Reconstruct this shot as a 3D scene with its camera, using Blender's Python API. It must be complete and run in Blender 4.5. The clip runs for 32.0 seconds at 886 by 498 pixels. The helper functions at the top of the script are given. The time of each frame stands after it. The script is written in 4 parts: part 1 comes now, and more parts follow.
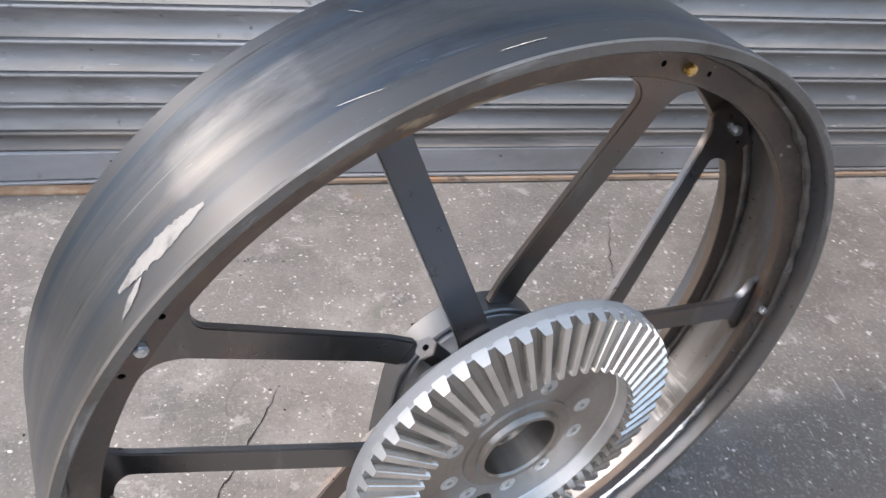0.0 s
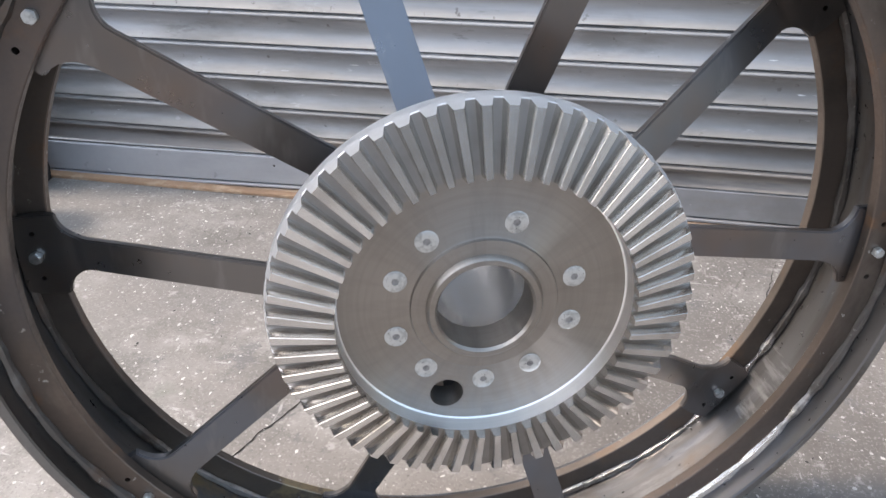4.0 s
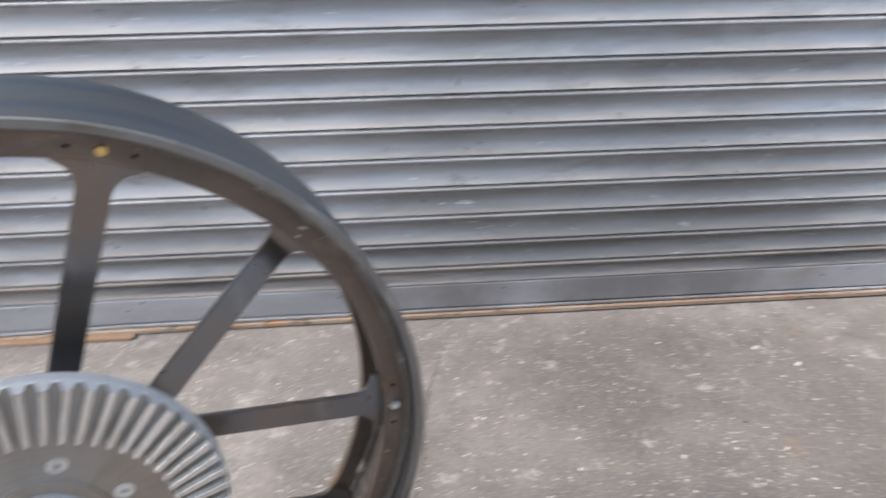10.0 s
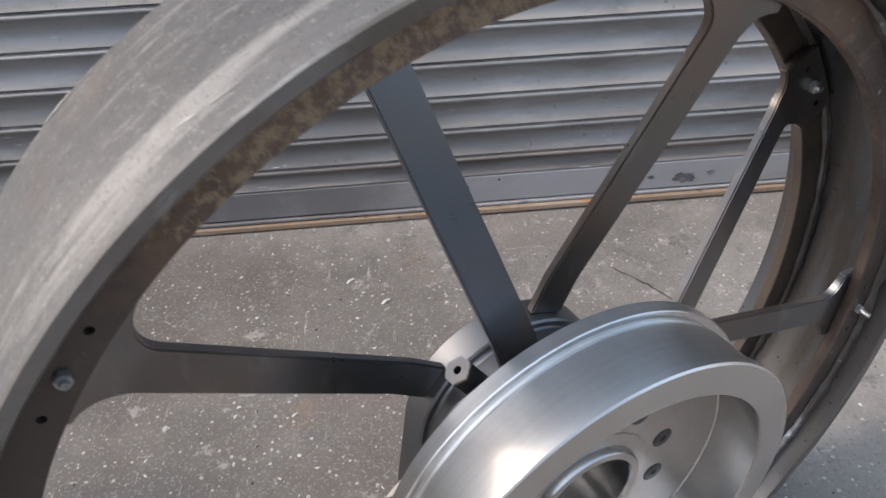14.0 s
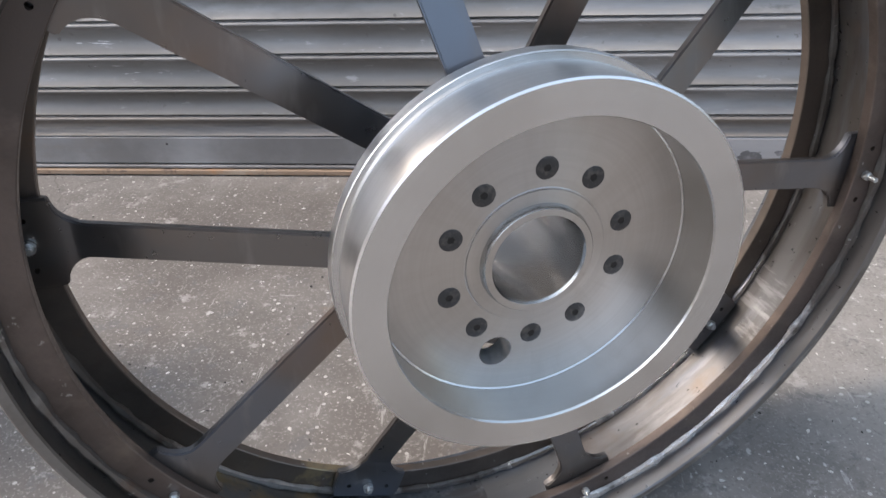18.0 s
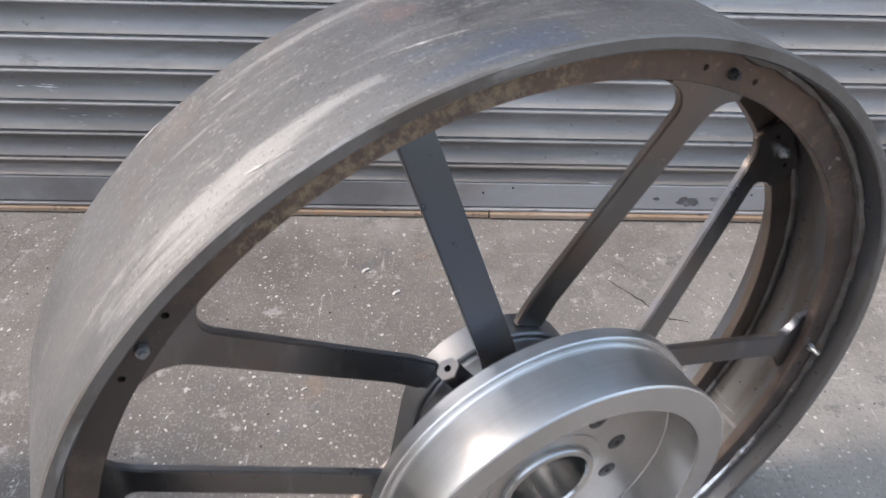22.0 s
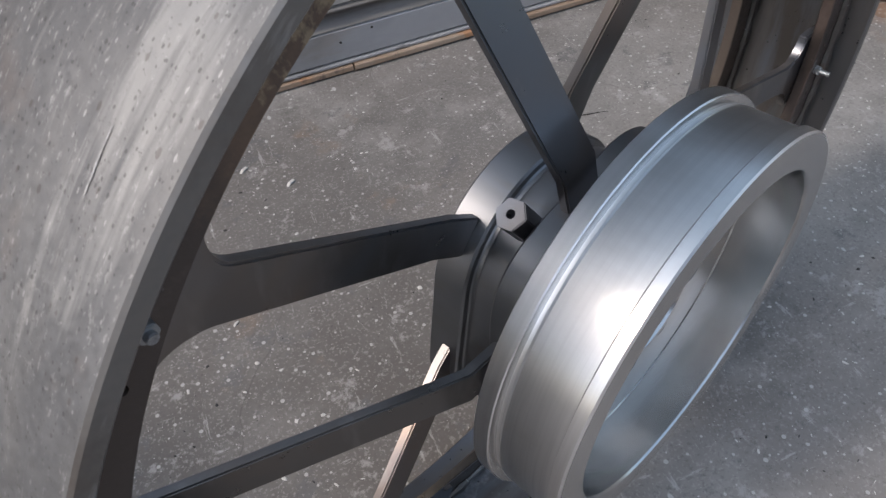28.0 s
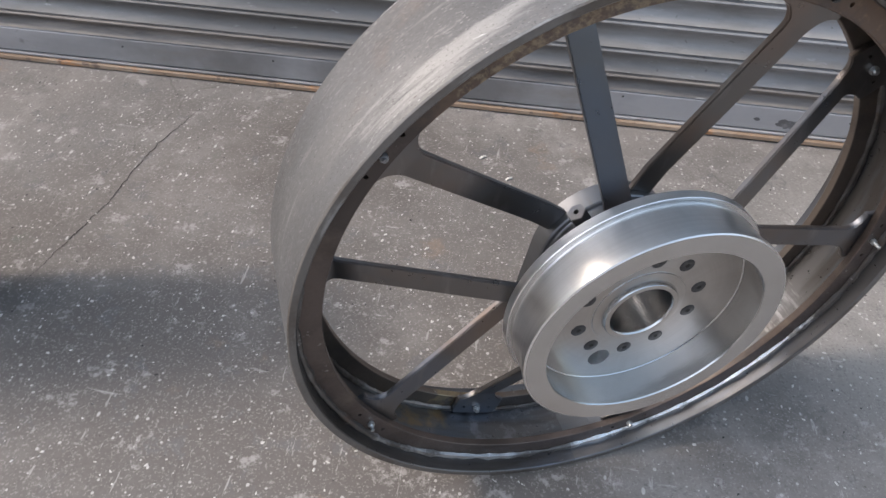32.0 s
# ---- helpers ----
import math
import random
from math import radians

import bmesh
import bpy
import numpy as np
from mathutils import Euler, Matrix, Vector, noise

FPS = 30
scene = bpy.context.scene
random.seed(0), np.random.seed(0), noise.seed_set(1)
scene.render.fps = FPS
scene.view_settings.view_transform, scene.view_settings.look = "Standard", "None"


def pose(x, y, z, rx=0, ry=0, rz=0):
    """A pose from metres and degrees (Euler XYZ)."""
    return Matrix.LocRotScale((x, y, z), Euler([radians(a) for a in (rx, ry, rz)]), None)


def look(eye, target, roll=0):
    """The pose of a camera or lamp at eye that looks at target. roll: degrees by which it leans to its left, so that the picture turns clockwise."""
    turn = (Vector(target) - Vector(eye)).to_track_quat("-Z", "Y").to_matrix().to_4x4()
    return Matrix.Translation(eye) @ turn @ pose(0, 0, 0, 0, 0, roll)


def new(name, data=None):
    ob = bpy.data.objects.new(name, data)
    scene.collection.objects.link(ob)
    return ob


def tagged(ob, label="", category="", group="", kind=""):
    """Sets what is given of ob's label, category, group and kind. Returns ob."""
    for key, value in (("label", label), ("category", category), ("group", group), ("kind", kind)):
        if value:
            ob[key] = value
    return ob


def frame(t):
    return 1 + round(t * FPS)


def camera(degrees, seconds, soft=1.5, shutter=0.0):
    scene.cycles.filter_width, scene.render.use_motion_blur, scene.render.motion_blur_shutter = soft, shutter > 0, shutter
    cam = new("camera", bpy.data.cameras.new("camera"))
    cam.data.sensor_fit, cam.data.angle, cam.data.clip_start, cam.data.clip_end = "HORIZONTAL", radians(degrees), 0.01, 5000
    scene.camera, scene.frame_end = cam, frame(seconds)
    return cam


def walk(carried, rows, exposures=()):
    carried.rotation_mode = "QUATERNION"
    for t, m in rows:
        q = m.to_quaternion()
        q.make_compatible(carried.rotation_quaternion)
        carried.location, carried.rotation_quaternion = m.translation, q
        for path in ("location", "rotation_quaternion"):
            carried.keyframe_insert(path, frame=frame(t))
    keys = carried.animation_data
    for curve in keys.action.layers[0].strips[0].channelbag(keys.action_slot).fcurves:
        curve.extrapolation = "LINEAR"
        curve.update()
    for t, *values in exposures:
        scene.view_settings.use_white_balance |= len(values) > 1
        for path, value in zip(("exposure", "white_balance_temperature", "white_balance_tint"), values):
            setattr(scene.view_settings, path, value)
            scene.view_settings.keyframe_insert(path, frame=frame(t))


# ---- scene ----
cam = camera(61.37, 32.0, soft=1.4, shutter=0.5)

# seconds, x, y, z, and the turn about x, y, z in degrees
PATH = [
    (0.0, 0.5945, -1.4905, 1.1086, 48.420, -4.642, -7.565),
    (0.5, 0.6688, -1.4804, 1.0915, 49.831, -2.776, -1.056),
    (1.0, 0.7739, -1.5246, 1.0586, 54.015, -1.008, 8.959),
    (1.5, 0.8465, -1.5323, 1.0236, 57.155, 0.986, 16.389),
    (2.0, 0.8410, -1.5460, 0.9366, 61.675, -0.807, 15.965),
    (2.5, 0.8490, -1.5627, 0.8949, 64.902, -0.297, 14.364),
    (3.0, 0.8611, -1.5658, 0.8469, 64.284, 0.692, 12.422),
    (3.5, 0.8577, -1.5827, 0.8223, 61.661, 0.312, 11.599),
    (5.5, 0.8562, -1.6161, 0.7861, 58.156, 0.246, 10.215),
    (6.0, 0.8639, -1.6256, 0.8160, 55.972, -0.387, 6.673),
    (6.5, 0.8644, -1.6286, 0.8420, 56.488, -0.311, 5.398),
    (7.0, 0.8578, -1.6259, 0.9023, 56.114, -0.999, 5.948),
    (7.5, 0.8493, -1.6283, 0.9467, 57.108, -1.062, 6.194),
    (8.0, 0.8521, -1.6311, 0.9977, 58.153, -1.043, 6.951),
    (8.5, 0.8759, -1.6306, 1.0144, 59.729, -0.430, 6.714),
    (9.0, 0.9374, -1.6344, 1.0303, 60.473, 0.200, 7.213),
    (9.5, 1.0358, -1.6390, 1.0492, 60.736, 0.752, 4.164),
    (10.0, 1.1634, -1.6524, 1.0688, 62.273, 0.625, -4.551),
    (10.5, 1.2899, -1.6673, 1.0925, 65.171, -0.371, -15.769),
    (10.7, 1.4797, -1.6883, 1.1538, 62.959, 1.650, -15.875),
    (11.0, 1.5975, -1.6470, 1.1381, 59.861, 0.955, -17.827),
    (11.5, 1.7287, -1.6006, 1.1453, 57.923, 0.401, -17.460),
    (12.0, 1.8683, -1.6077, 1.1659, 57.520, 2.044, -12.663),
    (12.5, 2.0349, -1.5696, 1.1262, 58.085, 1.037, -8.071),
    (13.0, 2.0907, -1.5094, 1.0772, 56.275, 2.863, -6.516),
    (13.5, 2.1070, -1.4300, 1.0153, 54.085, 1.229, -6.486),
    (14.0, 2.1382, -1.4149, 0.9757, 52.778, 1.763, -5.382),
    (14.5, 2.1948, -1.4456, 0.9473, 52.623, 1.326, 1.583),
    (16.5, 2.2281, -1.5496, 0.8275, 58.491, 1.806, 3.767),
    (17.0, 2.2397, -1.5695, 0.8099, 59.349, 2.074, 4.510),
    (17.5, 2.2471, -1.5791, 0.7997, 58.518, 1.857, 5.083),
    (18.0, 2.2450, -1.5993, 0.7830, 58.312, 1.769, 4.351),
    (18.5, 2.2470, -1.6087, 0.7717, 57.348, 1.380, 4.125),
    (19.0, 2.2466, -1.6175, 0.7697, 56.592, 1.293, 3.477),
    (19.5, 2.2456, -1.6143, 0.7923, 55.984, 1.269, 2.819),
    (20.0, 2.2488, -1.6014, 0.8500, 56.195, 1.137, 2.610),
    (20.5, 2.2363, -1.5862, 0.9072, 56.128, 1.426, 1.481),
    (21.0, 2.1956, -1.5659, 0.9618, 54.218, 0.361, -0.620),
    (21.5, 2.1626, -1.5349, 1.0287, 52.097, -1.462, -1.119),
    (22.0, 2.1449, -1.4876, 1.0676, 51.696, -1.779, -1.069),
    (22.5, 2.1282, -1.4035, 1.0333, 52.304, 0.220, -4.209),
    (23.0, 2.1156, -1.3472, 1.0121, 46.752, 2.016, -4.816),
    (23.5, 2.0610, -1.3128, 0.9550, 45.590, 3.133, -13.733),
    (24.0, 2.0225, -1.2955, 0.9048, 46.454, 0.652, -18.950),
    (24.5, 2.0187, -1.2981, 0.9199, 44.803, 0.559, -19.388),
    (25.0, 2.0208, -1.3021, 0.9094, 45.725, 1.079, -20.415),
    (25.5, 2.0212, -1.3060, 0.8981, 44.710, 1.226, -20.931),
    (26.0, 2.0200, -1.3177, 0.8858, 44.493, 1.723, -21.420),
    (26.5, 2.0203, -1.3333, 0.8931, 43.856, 2.069, -21.649),
    (28.5, 2.0080, -1.3286, 0.9464, 41.397, 3.434, -23.830),
    (29.0, 2.0183, -1.3510, 1.0039, 42.676, 1.061, -25.101),
    (29.3, 2.0329, -1.3594, 1.0051, 43.943, -1.037, -24.095),
    (29.5, 2.0587, -1.3942, 1.0333, 43.990, -1.478, -19.813),
    (29.7, 2.0927, -1.4525, 1.0691, 45.308, -2.071, -11.617),
    (30.0, 2.1330, -1.5010, 1.0781, 44.340, -1.745, 0.175),
    (30.5, 2.1293, -1.5376, 1.0966, 44.706, -2.304, 1.690),
    (31.0, 2.1121, -1.6339, 1.1082, 47.259, -2.948, 3.798),
    (31.5, 2.0860, -1.6881, 1.1370, 46.036, -1.853, 5.225),
    (32.0, 2.0755, -1.7068, 1.1570, 44.942, -2.299, 7.378),
]
walk(cam, [(r[0], pose(*r[1:])) for r in PATH], exposures=[(0.0, 0.67, 7200, 17), (3.0, 0.83, 7350, 17), (6.0, 0.96, 7350, 17), (9.0, 1.01, 7400, 17), (10.6, 0.63, 7300, 17), (11.5, 0.39, 7250, 17), (12.6, 0.19, 7300, 17), (14.5, 0.27, 7300, 17), (17.0, 0.37, 7340, 17), (19.0, 0.7, 7340, 17), (20.5, 0.68, 7340, 17), (22.0, 0.5, 7240, 17), (24.0, -0.12, 6940, 16), (28.5, -0.16, 6940, 16), (29.5, 0.0, 7040, 16), (30.5, 0.25, 7240, 17), (32.0, 0.31, 7240, 17)])

# ---- world and light ----
SUN_AZ, SUN_EL = -95.0, 43.0
to_sun = Vector((math.cos(radians(SUN_EL)) * math.sin(radians(SUN_AZ)), math.cos(radians(SUN_EL)) * math.cos(radians(SUN_AZ)), math.sin(radians(SUN_EL))))
world = bpy.data.worlds.new("sky")
scene.world = world
world.use_nodes = True
wn = world.node_tree
sky = wn.nodes.new("ShaderNodeTexSky")
sky.sky_type, sky.sun_disc = "NISHITA", False
sky.sun_elevation, sky.sun_rotation = radians(SUN_EL), radians(SUN_AZ)
sky.air_density, sky.dust_density, sky.ozone_density = 1.0, 2.5, 2.0
calm = wn.nodes.new("ShaderNodeHueSaturation")
calm.inputs["Saturation"].default_value = 1.05
wn.links.new(sky.outputs[0], calm.inputs["Color"])
bg = wn.nodes["Background"]
bg.inputs["Strength"].default_value = 0.15
wn.links.new(calm.outputs[0], bg.inputs["Color"])
# thin bright cloud over the whole sky
cloud = wn.nodes.new("ShaderNodeBackground")
cloud.inputs["Color"].default_value, cloud.inputs["Strength"].default_value = (0.56, 0.79, 1.0, 1), 0.47
# an overcast sky is brightest overhead
up = wn.nodes.new("ShaderNodeTexCoord")
height = wn.nodes.new("ShaderNodeSeparateXYZ")
lift = wn.nodes.new("ShaderNodeMapRange")
for i, v in enumerate((0.0, 1.0, 0.34, 0.8)):
    lift.inputs[i + 1].default_value = v
wn.links.new(up.outputs["Generated"], height.inputs[0])
wn.links.new(height.outputs[2], lift.inputs[0])
wn.links.new(lift.outputs[0], cloud.inputs["Strength"])
both = wn.nodes.new("ShaderNodeAddShader")
wn.links.new(bg.outputs[0], both.inputs[0])
wn.links.new(cloud.outputs[0], both.inputs[1])
# haze scatters the sun's light into a wide bright aureole
aim = wn.nodes.new("ShaderNodeVectorMath")
aim.operation = "DOT_PRODUCT"
aim.inputs[1].default_value = to_sun
wn.links.new(up.outputs["Generated"], aim.inputs[0])
facing = wn.nodes.new("ShaderNodeMath")
facing.operation = "MAXIMUM"
facing.inputs[1].default_value = 0.0
wn.links.new(aim.outputs["Value"], facing.inputs[0])
lobe = wn.nodes.new("ShaderNodeMath")
lobe.operation = "POWER"
lobe.inputs[1].default_value = 5.0
wn.links.new(facing.outputs[0], lobe.inputs[0])
glare = wn.nodes.new("ShaderNodeMath")
glare.operation = "MULTIPLY"
glare.inputs[1].default_value = 2.0
wn.links.new(lobe.outputs[0], glare.inputs[0])
haze = wn.nodes.new("ShaderNodeBackground")
haze.inputs["Color"].default_value = (0.88, 0.95, 1.0, 1)
wn.links.new(glare.outputs[0], haze.inputs["Strength"])
hazy = wn.nodes.new("ShaderNodeAddShader")
wn.links.new(both.outputs[0], hazy.inputs[0])
wn.links.new(haze.outputs[0], hazy.inputs[1])
wn.links.new(hazy.outputs[0], wn.nodes["World Output"].inputs["Surface"])

sun = new("sun", bpy.data.lights.new("sun", "SUN"))
sun.data.energy, sun.data.angle, sun.data.color = 2.1, radians(9), (1.0, 0.93, 0.84)
sun.matrix_world = look((0, 0, 0), -to_sun)


# ---- materials ----
R = 0.4402


def surface(name, base, rough, metal, layers=(), bump=(0.2, 120.0, 0.001), coords="object", aniso=0.0, vary=0.0, shift=False, rough_var=0.1, lines=0.0):
    """A surface of a base colour with layers of dirt, scuffs and painted-in light, each laid where a noise passes its
    level.
    coords "polar" counts metres round the rim, metres along the axle and the radius. A layer's place is
    (middle angle, half width, middle reach, half width), in degrees and metres; its band runs from a bare
    height to a covered one, its low part gathers towards the floor, and its zone is an ellipse (x, y, half length, half
    width) on the ground."""
    m = bpy.data.materials.new(name)
    m.use_nodes = True
    t = m.node_tree
    n, k = t.nodes, t.links.new
    b = n["Principled BSDF"]

    def math_node(op, p, q=None):
        e = n.new("ShaderNodeMath")
        e.operation = op
        for i, v in enumerate((p, q)):
            if v is None:
                continue
            if isinstance(v, (int, float)):
                e.inputs[i].default_value = v
            else:
                k(v, e.inputs[i])
        return e.outputs[0]

    def ramp(v, lo, hi, out0=0.0, out1=1.0):
        e = n.new("ShaderNodeMapRange")
        k(v, e.inputs[0])
        for i, w in enumerate((lo, hi, out0, out1)):
            e.inputs[i + 1].default_value = w
        return e.outputs[0]

    co = n.new("ShaderNodeTexCoord")
    vec = co.outputs["Object"]
    own = n.new("ShaderNodeSeparateXYZ")
    k(vec, own.inputs[0])
    angle = depth = None
    if coords == "polar":
        sx = n.new("ShaderNodeSeparateXYZ")
        k(vec, sx.inputs[0])
        zz = math_node("SUBTRACT", sx.outputs[2], R)
        arc = math_node("ARCTAN2", sx.outputs[0], zz)
        angle = math_node("SUBTRACT", 90.0, math_node("MULTIPLY", arc, 57.2958))
        depth = math_node("MULTIPLY", sx.outputs[1], -1.0)
        rho = math_node("SQRT", math_node("ADD", math_node("MULTIPLY", sx.outputs[0], sx.outputs[0]), math_node("MULTIPLY", zz, zz)))
        cx = n.new("ShaderNodeCombineXYZ")
        k(math_node("MULTIPLY", arc, R), cx.inputs[0])
        k(depth, cx.inputs[1])
        k(rho, cx.inputs[2])
        vec = cx.outputs[0]
    if shift or vary:
        oi = n.new("ShaderNodeObjectInfo")
    if shift:
        add = n.new("ShaderNodeVectorMath")
        add.operation = "ADD"
        k(vec, add.inputs[0])
        k(math_node("MULTIPLY", oi.outputs["Random"], 37.0), add.inputs[1])
        vec = add.outputs[0]

    def noise(scale, stretch=(1, 1, 1), detail=6.0, grit=0.55, off=0.0, turn=0.0):
        mp = n.new("ShaderNodeMapping")
        mp.inputs["Scale"].default_value = stretch
        mp.inputs["Location"].default_value = (off, off * 0.7, off * 1.3)
        mp.inputs["Rotation"].default_value = (0, 0, radians(turn))
        k(vec, mp.inputs[0])
        e = n.new("ShaderNodeTexNoise")
        e.inputs["Scale"].default_value, e.inputs["Detail"].default_value, e.inputs["Roughness"].default_value = scale, detail, grit
        k(mp.outputs[0], e.inputs["Vector"])
        return e.outputs["Fac"]

    fine = noise(bump[1], detail=4.0)
    rough_out = ramp(fine, 0.3, 0.7, max(0.03, rough - rough_var), min(1.0, rough + rough_var))
    col, met = None, None
    for i, y in enumerate(layers):
        kind = y.get("kind", "noise")
        if kind == "fleck":
            mp = n.new("ShaderNodeMapping")
            mp.inputs["Scale"].default_value = y.get("stretch", (1, 1, 1))
            mp.inputs["Rotation"].default_value = (0, 0, radians(y.get("turn", 0)))
            k(vec, mp.inputs[0])
            vo = n.new("ShaderNodeTexVoronoi")
            vo.inputs["Scale"].default_value = y["scale"]
            k(mp.outputs[0], vo.inputs["Vector"])
            sc = n.new("ShaderNodeSeparateColor")
            k(vo.outputs["Color"], sc.inputs[0])
            size = ramp(sc.outputs[0], 1 - y["share"], 1.0, 0.0, y["size"])
            f = math_node("MULTIPLY", ramp(math_node("SUBTRACT", size, vo.outputs["Distance"]), 0.0, 0.04), y.get("amount", 1.0))
        elif kind == "crack":
            wob = n.new("ShaderNodeTexNoise")
            wob.inputs["Scale"].default_value = y["scale"] * 4
            k(vec, wob.inputs["Vector"])
            mixv = n.new("ShaderNodeMix")
            mixv.data_type = "VECTOR"
            mixv.inputs[0].default_value = 0.12
            k(vec, mixv.inputs[4])
            k(wob.outputs["Color"], mixv.inputs[5])
            vo = n.new("ShaderNodeTexVoronoi")
            vo.feature = "DISTANCE_TO_EDGE"
            vo.inputs["Scale"].default_value = y["scale"]
            k(mixv.outputs[1], vo.inputs["Vector"])
            f = math_node("MULTIPLY", ramp(vo.outputs["Distance"], 0.0, y["size"], 1.0, 0.0), ramp(noise(1.7, off=3.1), 0.5, 0.6, 0.0, y.get("amount", 1.0)))
        else:
            v = noise(y["scale"], y.get("stretch", (1, 1, 1)), y.get("detail", 6.0), y.get("grit", 0.6), i * 5.3 + y.get("off", 0.0), y.get("turn", 0.0))
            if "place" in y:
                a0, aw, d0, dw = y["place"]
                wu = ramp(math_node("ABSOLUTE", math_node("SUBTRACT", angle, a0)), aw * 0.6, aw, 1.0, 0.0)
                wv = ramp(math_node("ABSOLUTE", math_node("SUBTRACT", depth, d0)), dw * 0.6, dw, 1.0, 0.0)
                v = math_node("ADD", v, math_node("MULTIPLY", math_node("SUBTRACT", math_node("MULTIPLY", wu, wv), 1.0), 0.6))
            if "band" in y:
                lo, hi = y["band"]
                v = math_node("ADD", v, ramp(own.outputs[2], lo, hi, -0.6, 0.0))
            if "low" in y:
                bare_z, full_z = y["low"]
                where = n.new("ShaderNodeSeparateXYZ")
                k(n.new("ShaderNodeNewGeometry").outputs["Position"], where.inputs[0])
                v = math_node("ADD", v, ramp(where.outputs[2], full_z, bare_z, 0.0, -0.6))
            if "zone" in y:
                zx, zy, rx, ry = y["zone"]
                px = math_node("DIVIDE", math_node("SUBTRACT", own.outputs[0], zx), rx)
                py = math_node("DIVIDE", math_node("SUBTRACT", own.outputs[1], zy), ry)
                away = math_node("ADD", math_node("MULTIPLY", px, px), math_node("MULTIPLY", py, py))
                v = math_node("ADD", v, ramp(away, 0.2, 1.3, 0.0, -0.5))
            f = ramp(v, y["level"], y["level"] + y.get("soft", 0.1), 0.0, y.get("amount", 1.0))
        mix = n.new("ShaderNodeMix")
        mix.data_type = "RGBA"
        k(f, mix.inputs[0])
        if col is None:
            mix.inputs[6].default_value = (*base, 1)
        else:
            k(col, mix.inputs[6])
        mix.inputs[7].default_value = (*y["colour"], 1)
        col = mix.outputs[2]
        if "rough" in y:
            m3 = n.new("ShaderNodeMix")
            k(f, m3.inputs[0])
            k(rough_out, m3.inputs[2])
            m3.inputs[3].default_value = y["rough"]
            rough_out = m3.outputs[0]
        if "metal" in y:
            m4 = n.new("ShaderNodeMix")
            k(f, m4.inputs[0])
            m4.inputs[2].default_value = metal
            if met is not None:
                k(met, m4.inputs[2])
            m4.inputs[3].default_value = y["metal"]
            met = m4.outputs[0]
    if vary and col is not None:
        hv = n.new("ShaderNodeHueSaturation")
        k(ramp(oi.outputs["Random"], 0.0, 1.0, 1 - vary, 1 + vary), hv.inputs["Value"])
        k(col, hv.inputs["Color"])
        col = hv.outputs[0]
    if col is None:
        b.inputs["Base Color"].default_value = (*base, 1)
    else:
        k(col, b.inputs["Base Color"])
    k(rough_out, b.inputs["Roughness"])
    b.inputs["Metallic"].default_value = metal
    if met is not None:
        k(met, b.inputs["Metallic"])
    height = fine
    if lines:
        height = math_node("ADD", math_node("MULTIPLY", fine, 0.3), math_node("MULTIPLY", noise(lines, (0.006, 1, 1), 3.0), 1.0))
    if bump[0]:
        bp = n.new("ShaderNodeBump")
        bp.inputs["Strength"].default_value, bp.inputs["Distance"].default_value = bump[0], bump[2]
        k(height, bp.inputs["Height"])
        k(bp.outputs[0], b.inputs["Normal"])
    if aniso:
        b.inputs["Anisotropic"].default_value = aniso
        tg = n.new("ShaderNodeTangent")
        tg.direction_type, tg.axis = "RADIAL", "Y"
        b.inputs["Anisotropic Rotation"].default_value = 0.25
        k(tg.outputs[0], b.inputs["Tangent"])
    return m


def wear_or_light(colour, scale, level, **more):
    return dict(colour=colour, scale=scale, level=level, **more)


STREAK = (0.25, 1.6, 1)
TREAD_A = surface("burnished_rim_band", (0.17, 0.185, 0.203), 0.33, 0.95, [
    wear_or_light((0.115, 0.127, 0.142), 3.5, 0.45, soft=0.2, stretch=(0.35, 2.2, 1)),
    wear_or_light((0.16, 0.143, 0.126), 5, 0.52, soft=0.16, stretch=(0.3, 1.6, 1), amount=0.6),
    wear_or_light((0.06, 0.105, 0.16), 6, 0.32, soft=0.22, stretch=(0.25, 1.8, 1), place=(112, 80, -0.1, 0.03), amount=0.9),
    wear_or_light((0.06, 0.105, 0.16), 6, 0.34, soft=0.22, stretch=(0.25, 1.8, 1), place=(112, 80, -0.022, 0.026), amount=0.85, off=5.0),
    wear_or_light((0.24, 0.245, 0.25), 14, 0.54, soft=0.14, stretch=(0.1, 2.6, 1), amount=0.6),
    # the sun's glare on the upper left, painted as a pale patch
    wear_or_light((0.4, 0.405, 0.41), 20, 0.34, soft=0.3, stretch=(0.3, 1.6, 1), place=(121, 12, -0.062, 0.05), amount=0.5),
    wear_or_light((0.38, 0.38, 0.38), 46, 0.63, soft=0.05, stretch=(0.06, 2.4, 1), grit=0.7, amount=0.7),
    wear_or_light((0.06, 0.064, 0.07), 34, 0.62, soft=0.06, stretch=(0.07, 2.0, 1), grit=0.7, off=6.0, amount=0.7),
    wear_or_light((0.05, 0.05, 0.054), 7, 0.55, soft=0.12, stretch=(0.5, 1.6, 1), grit=0.7, off=2.0, amount=0.5),
    wear_or_light((0.45, 0.445, 0.44), 60, 0.67, soft=0.04, stretch=(0.3, 1.6, 1), turn=25, grit=0.7, amount=0.7),
    wear_or_light((0.5, 0.495, 0.485), 90, 0.7, soft=0.03, stretch=(0.5, 1.4, 1), grit=0.7, amount=0.8),
], (0.04, 150.0, 0.0003), "polar", aniso=0.75, rough_var=0.015, lines=260.0)
TREAD_B = surface("scuffed_rim_band", (0.185, 0.187, 0.192), 0.5, 0.8, [
    wear_or_light((0.14, 0.14, 0.141), 4.5, 0.44, soft=0.18, stretch=(0.6, 1.3, 1), grit=0.65, amount=0.85),
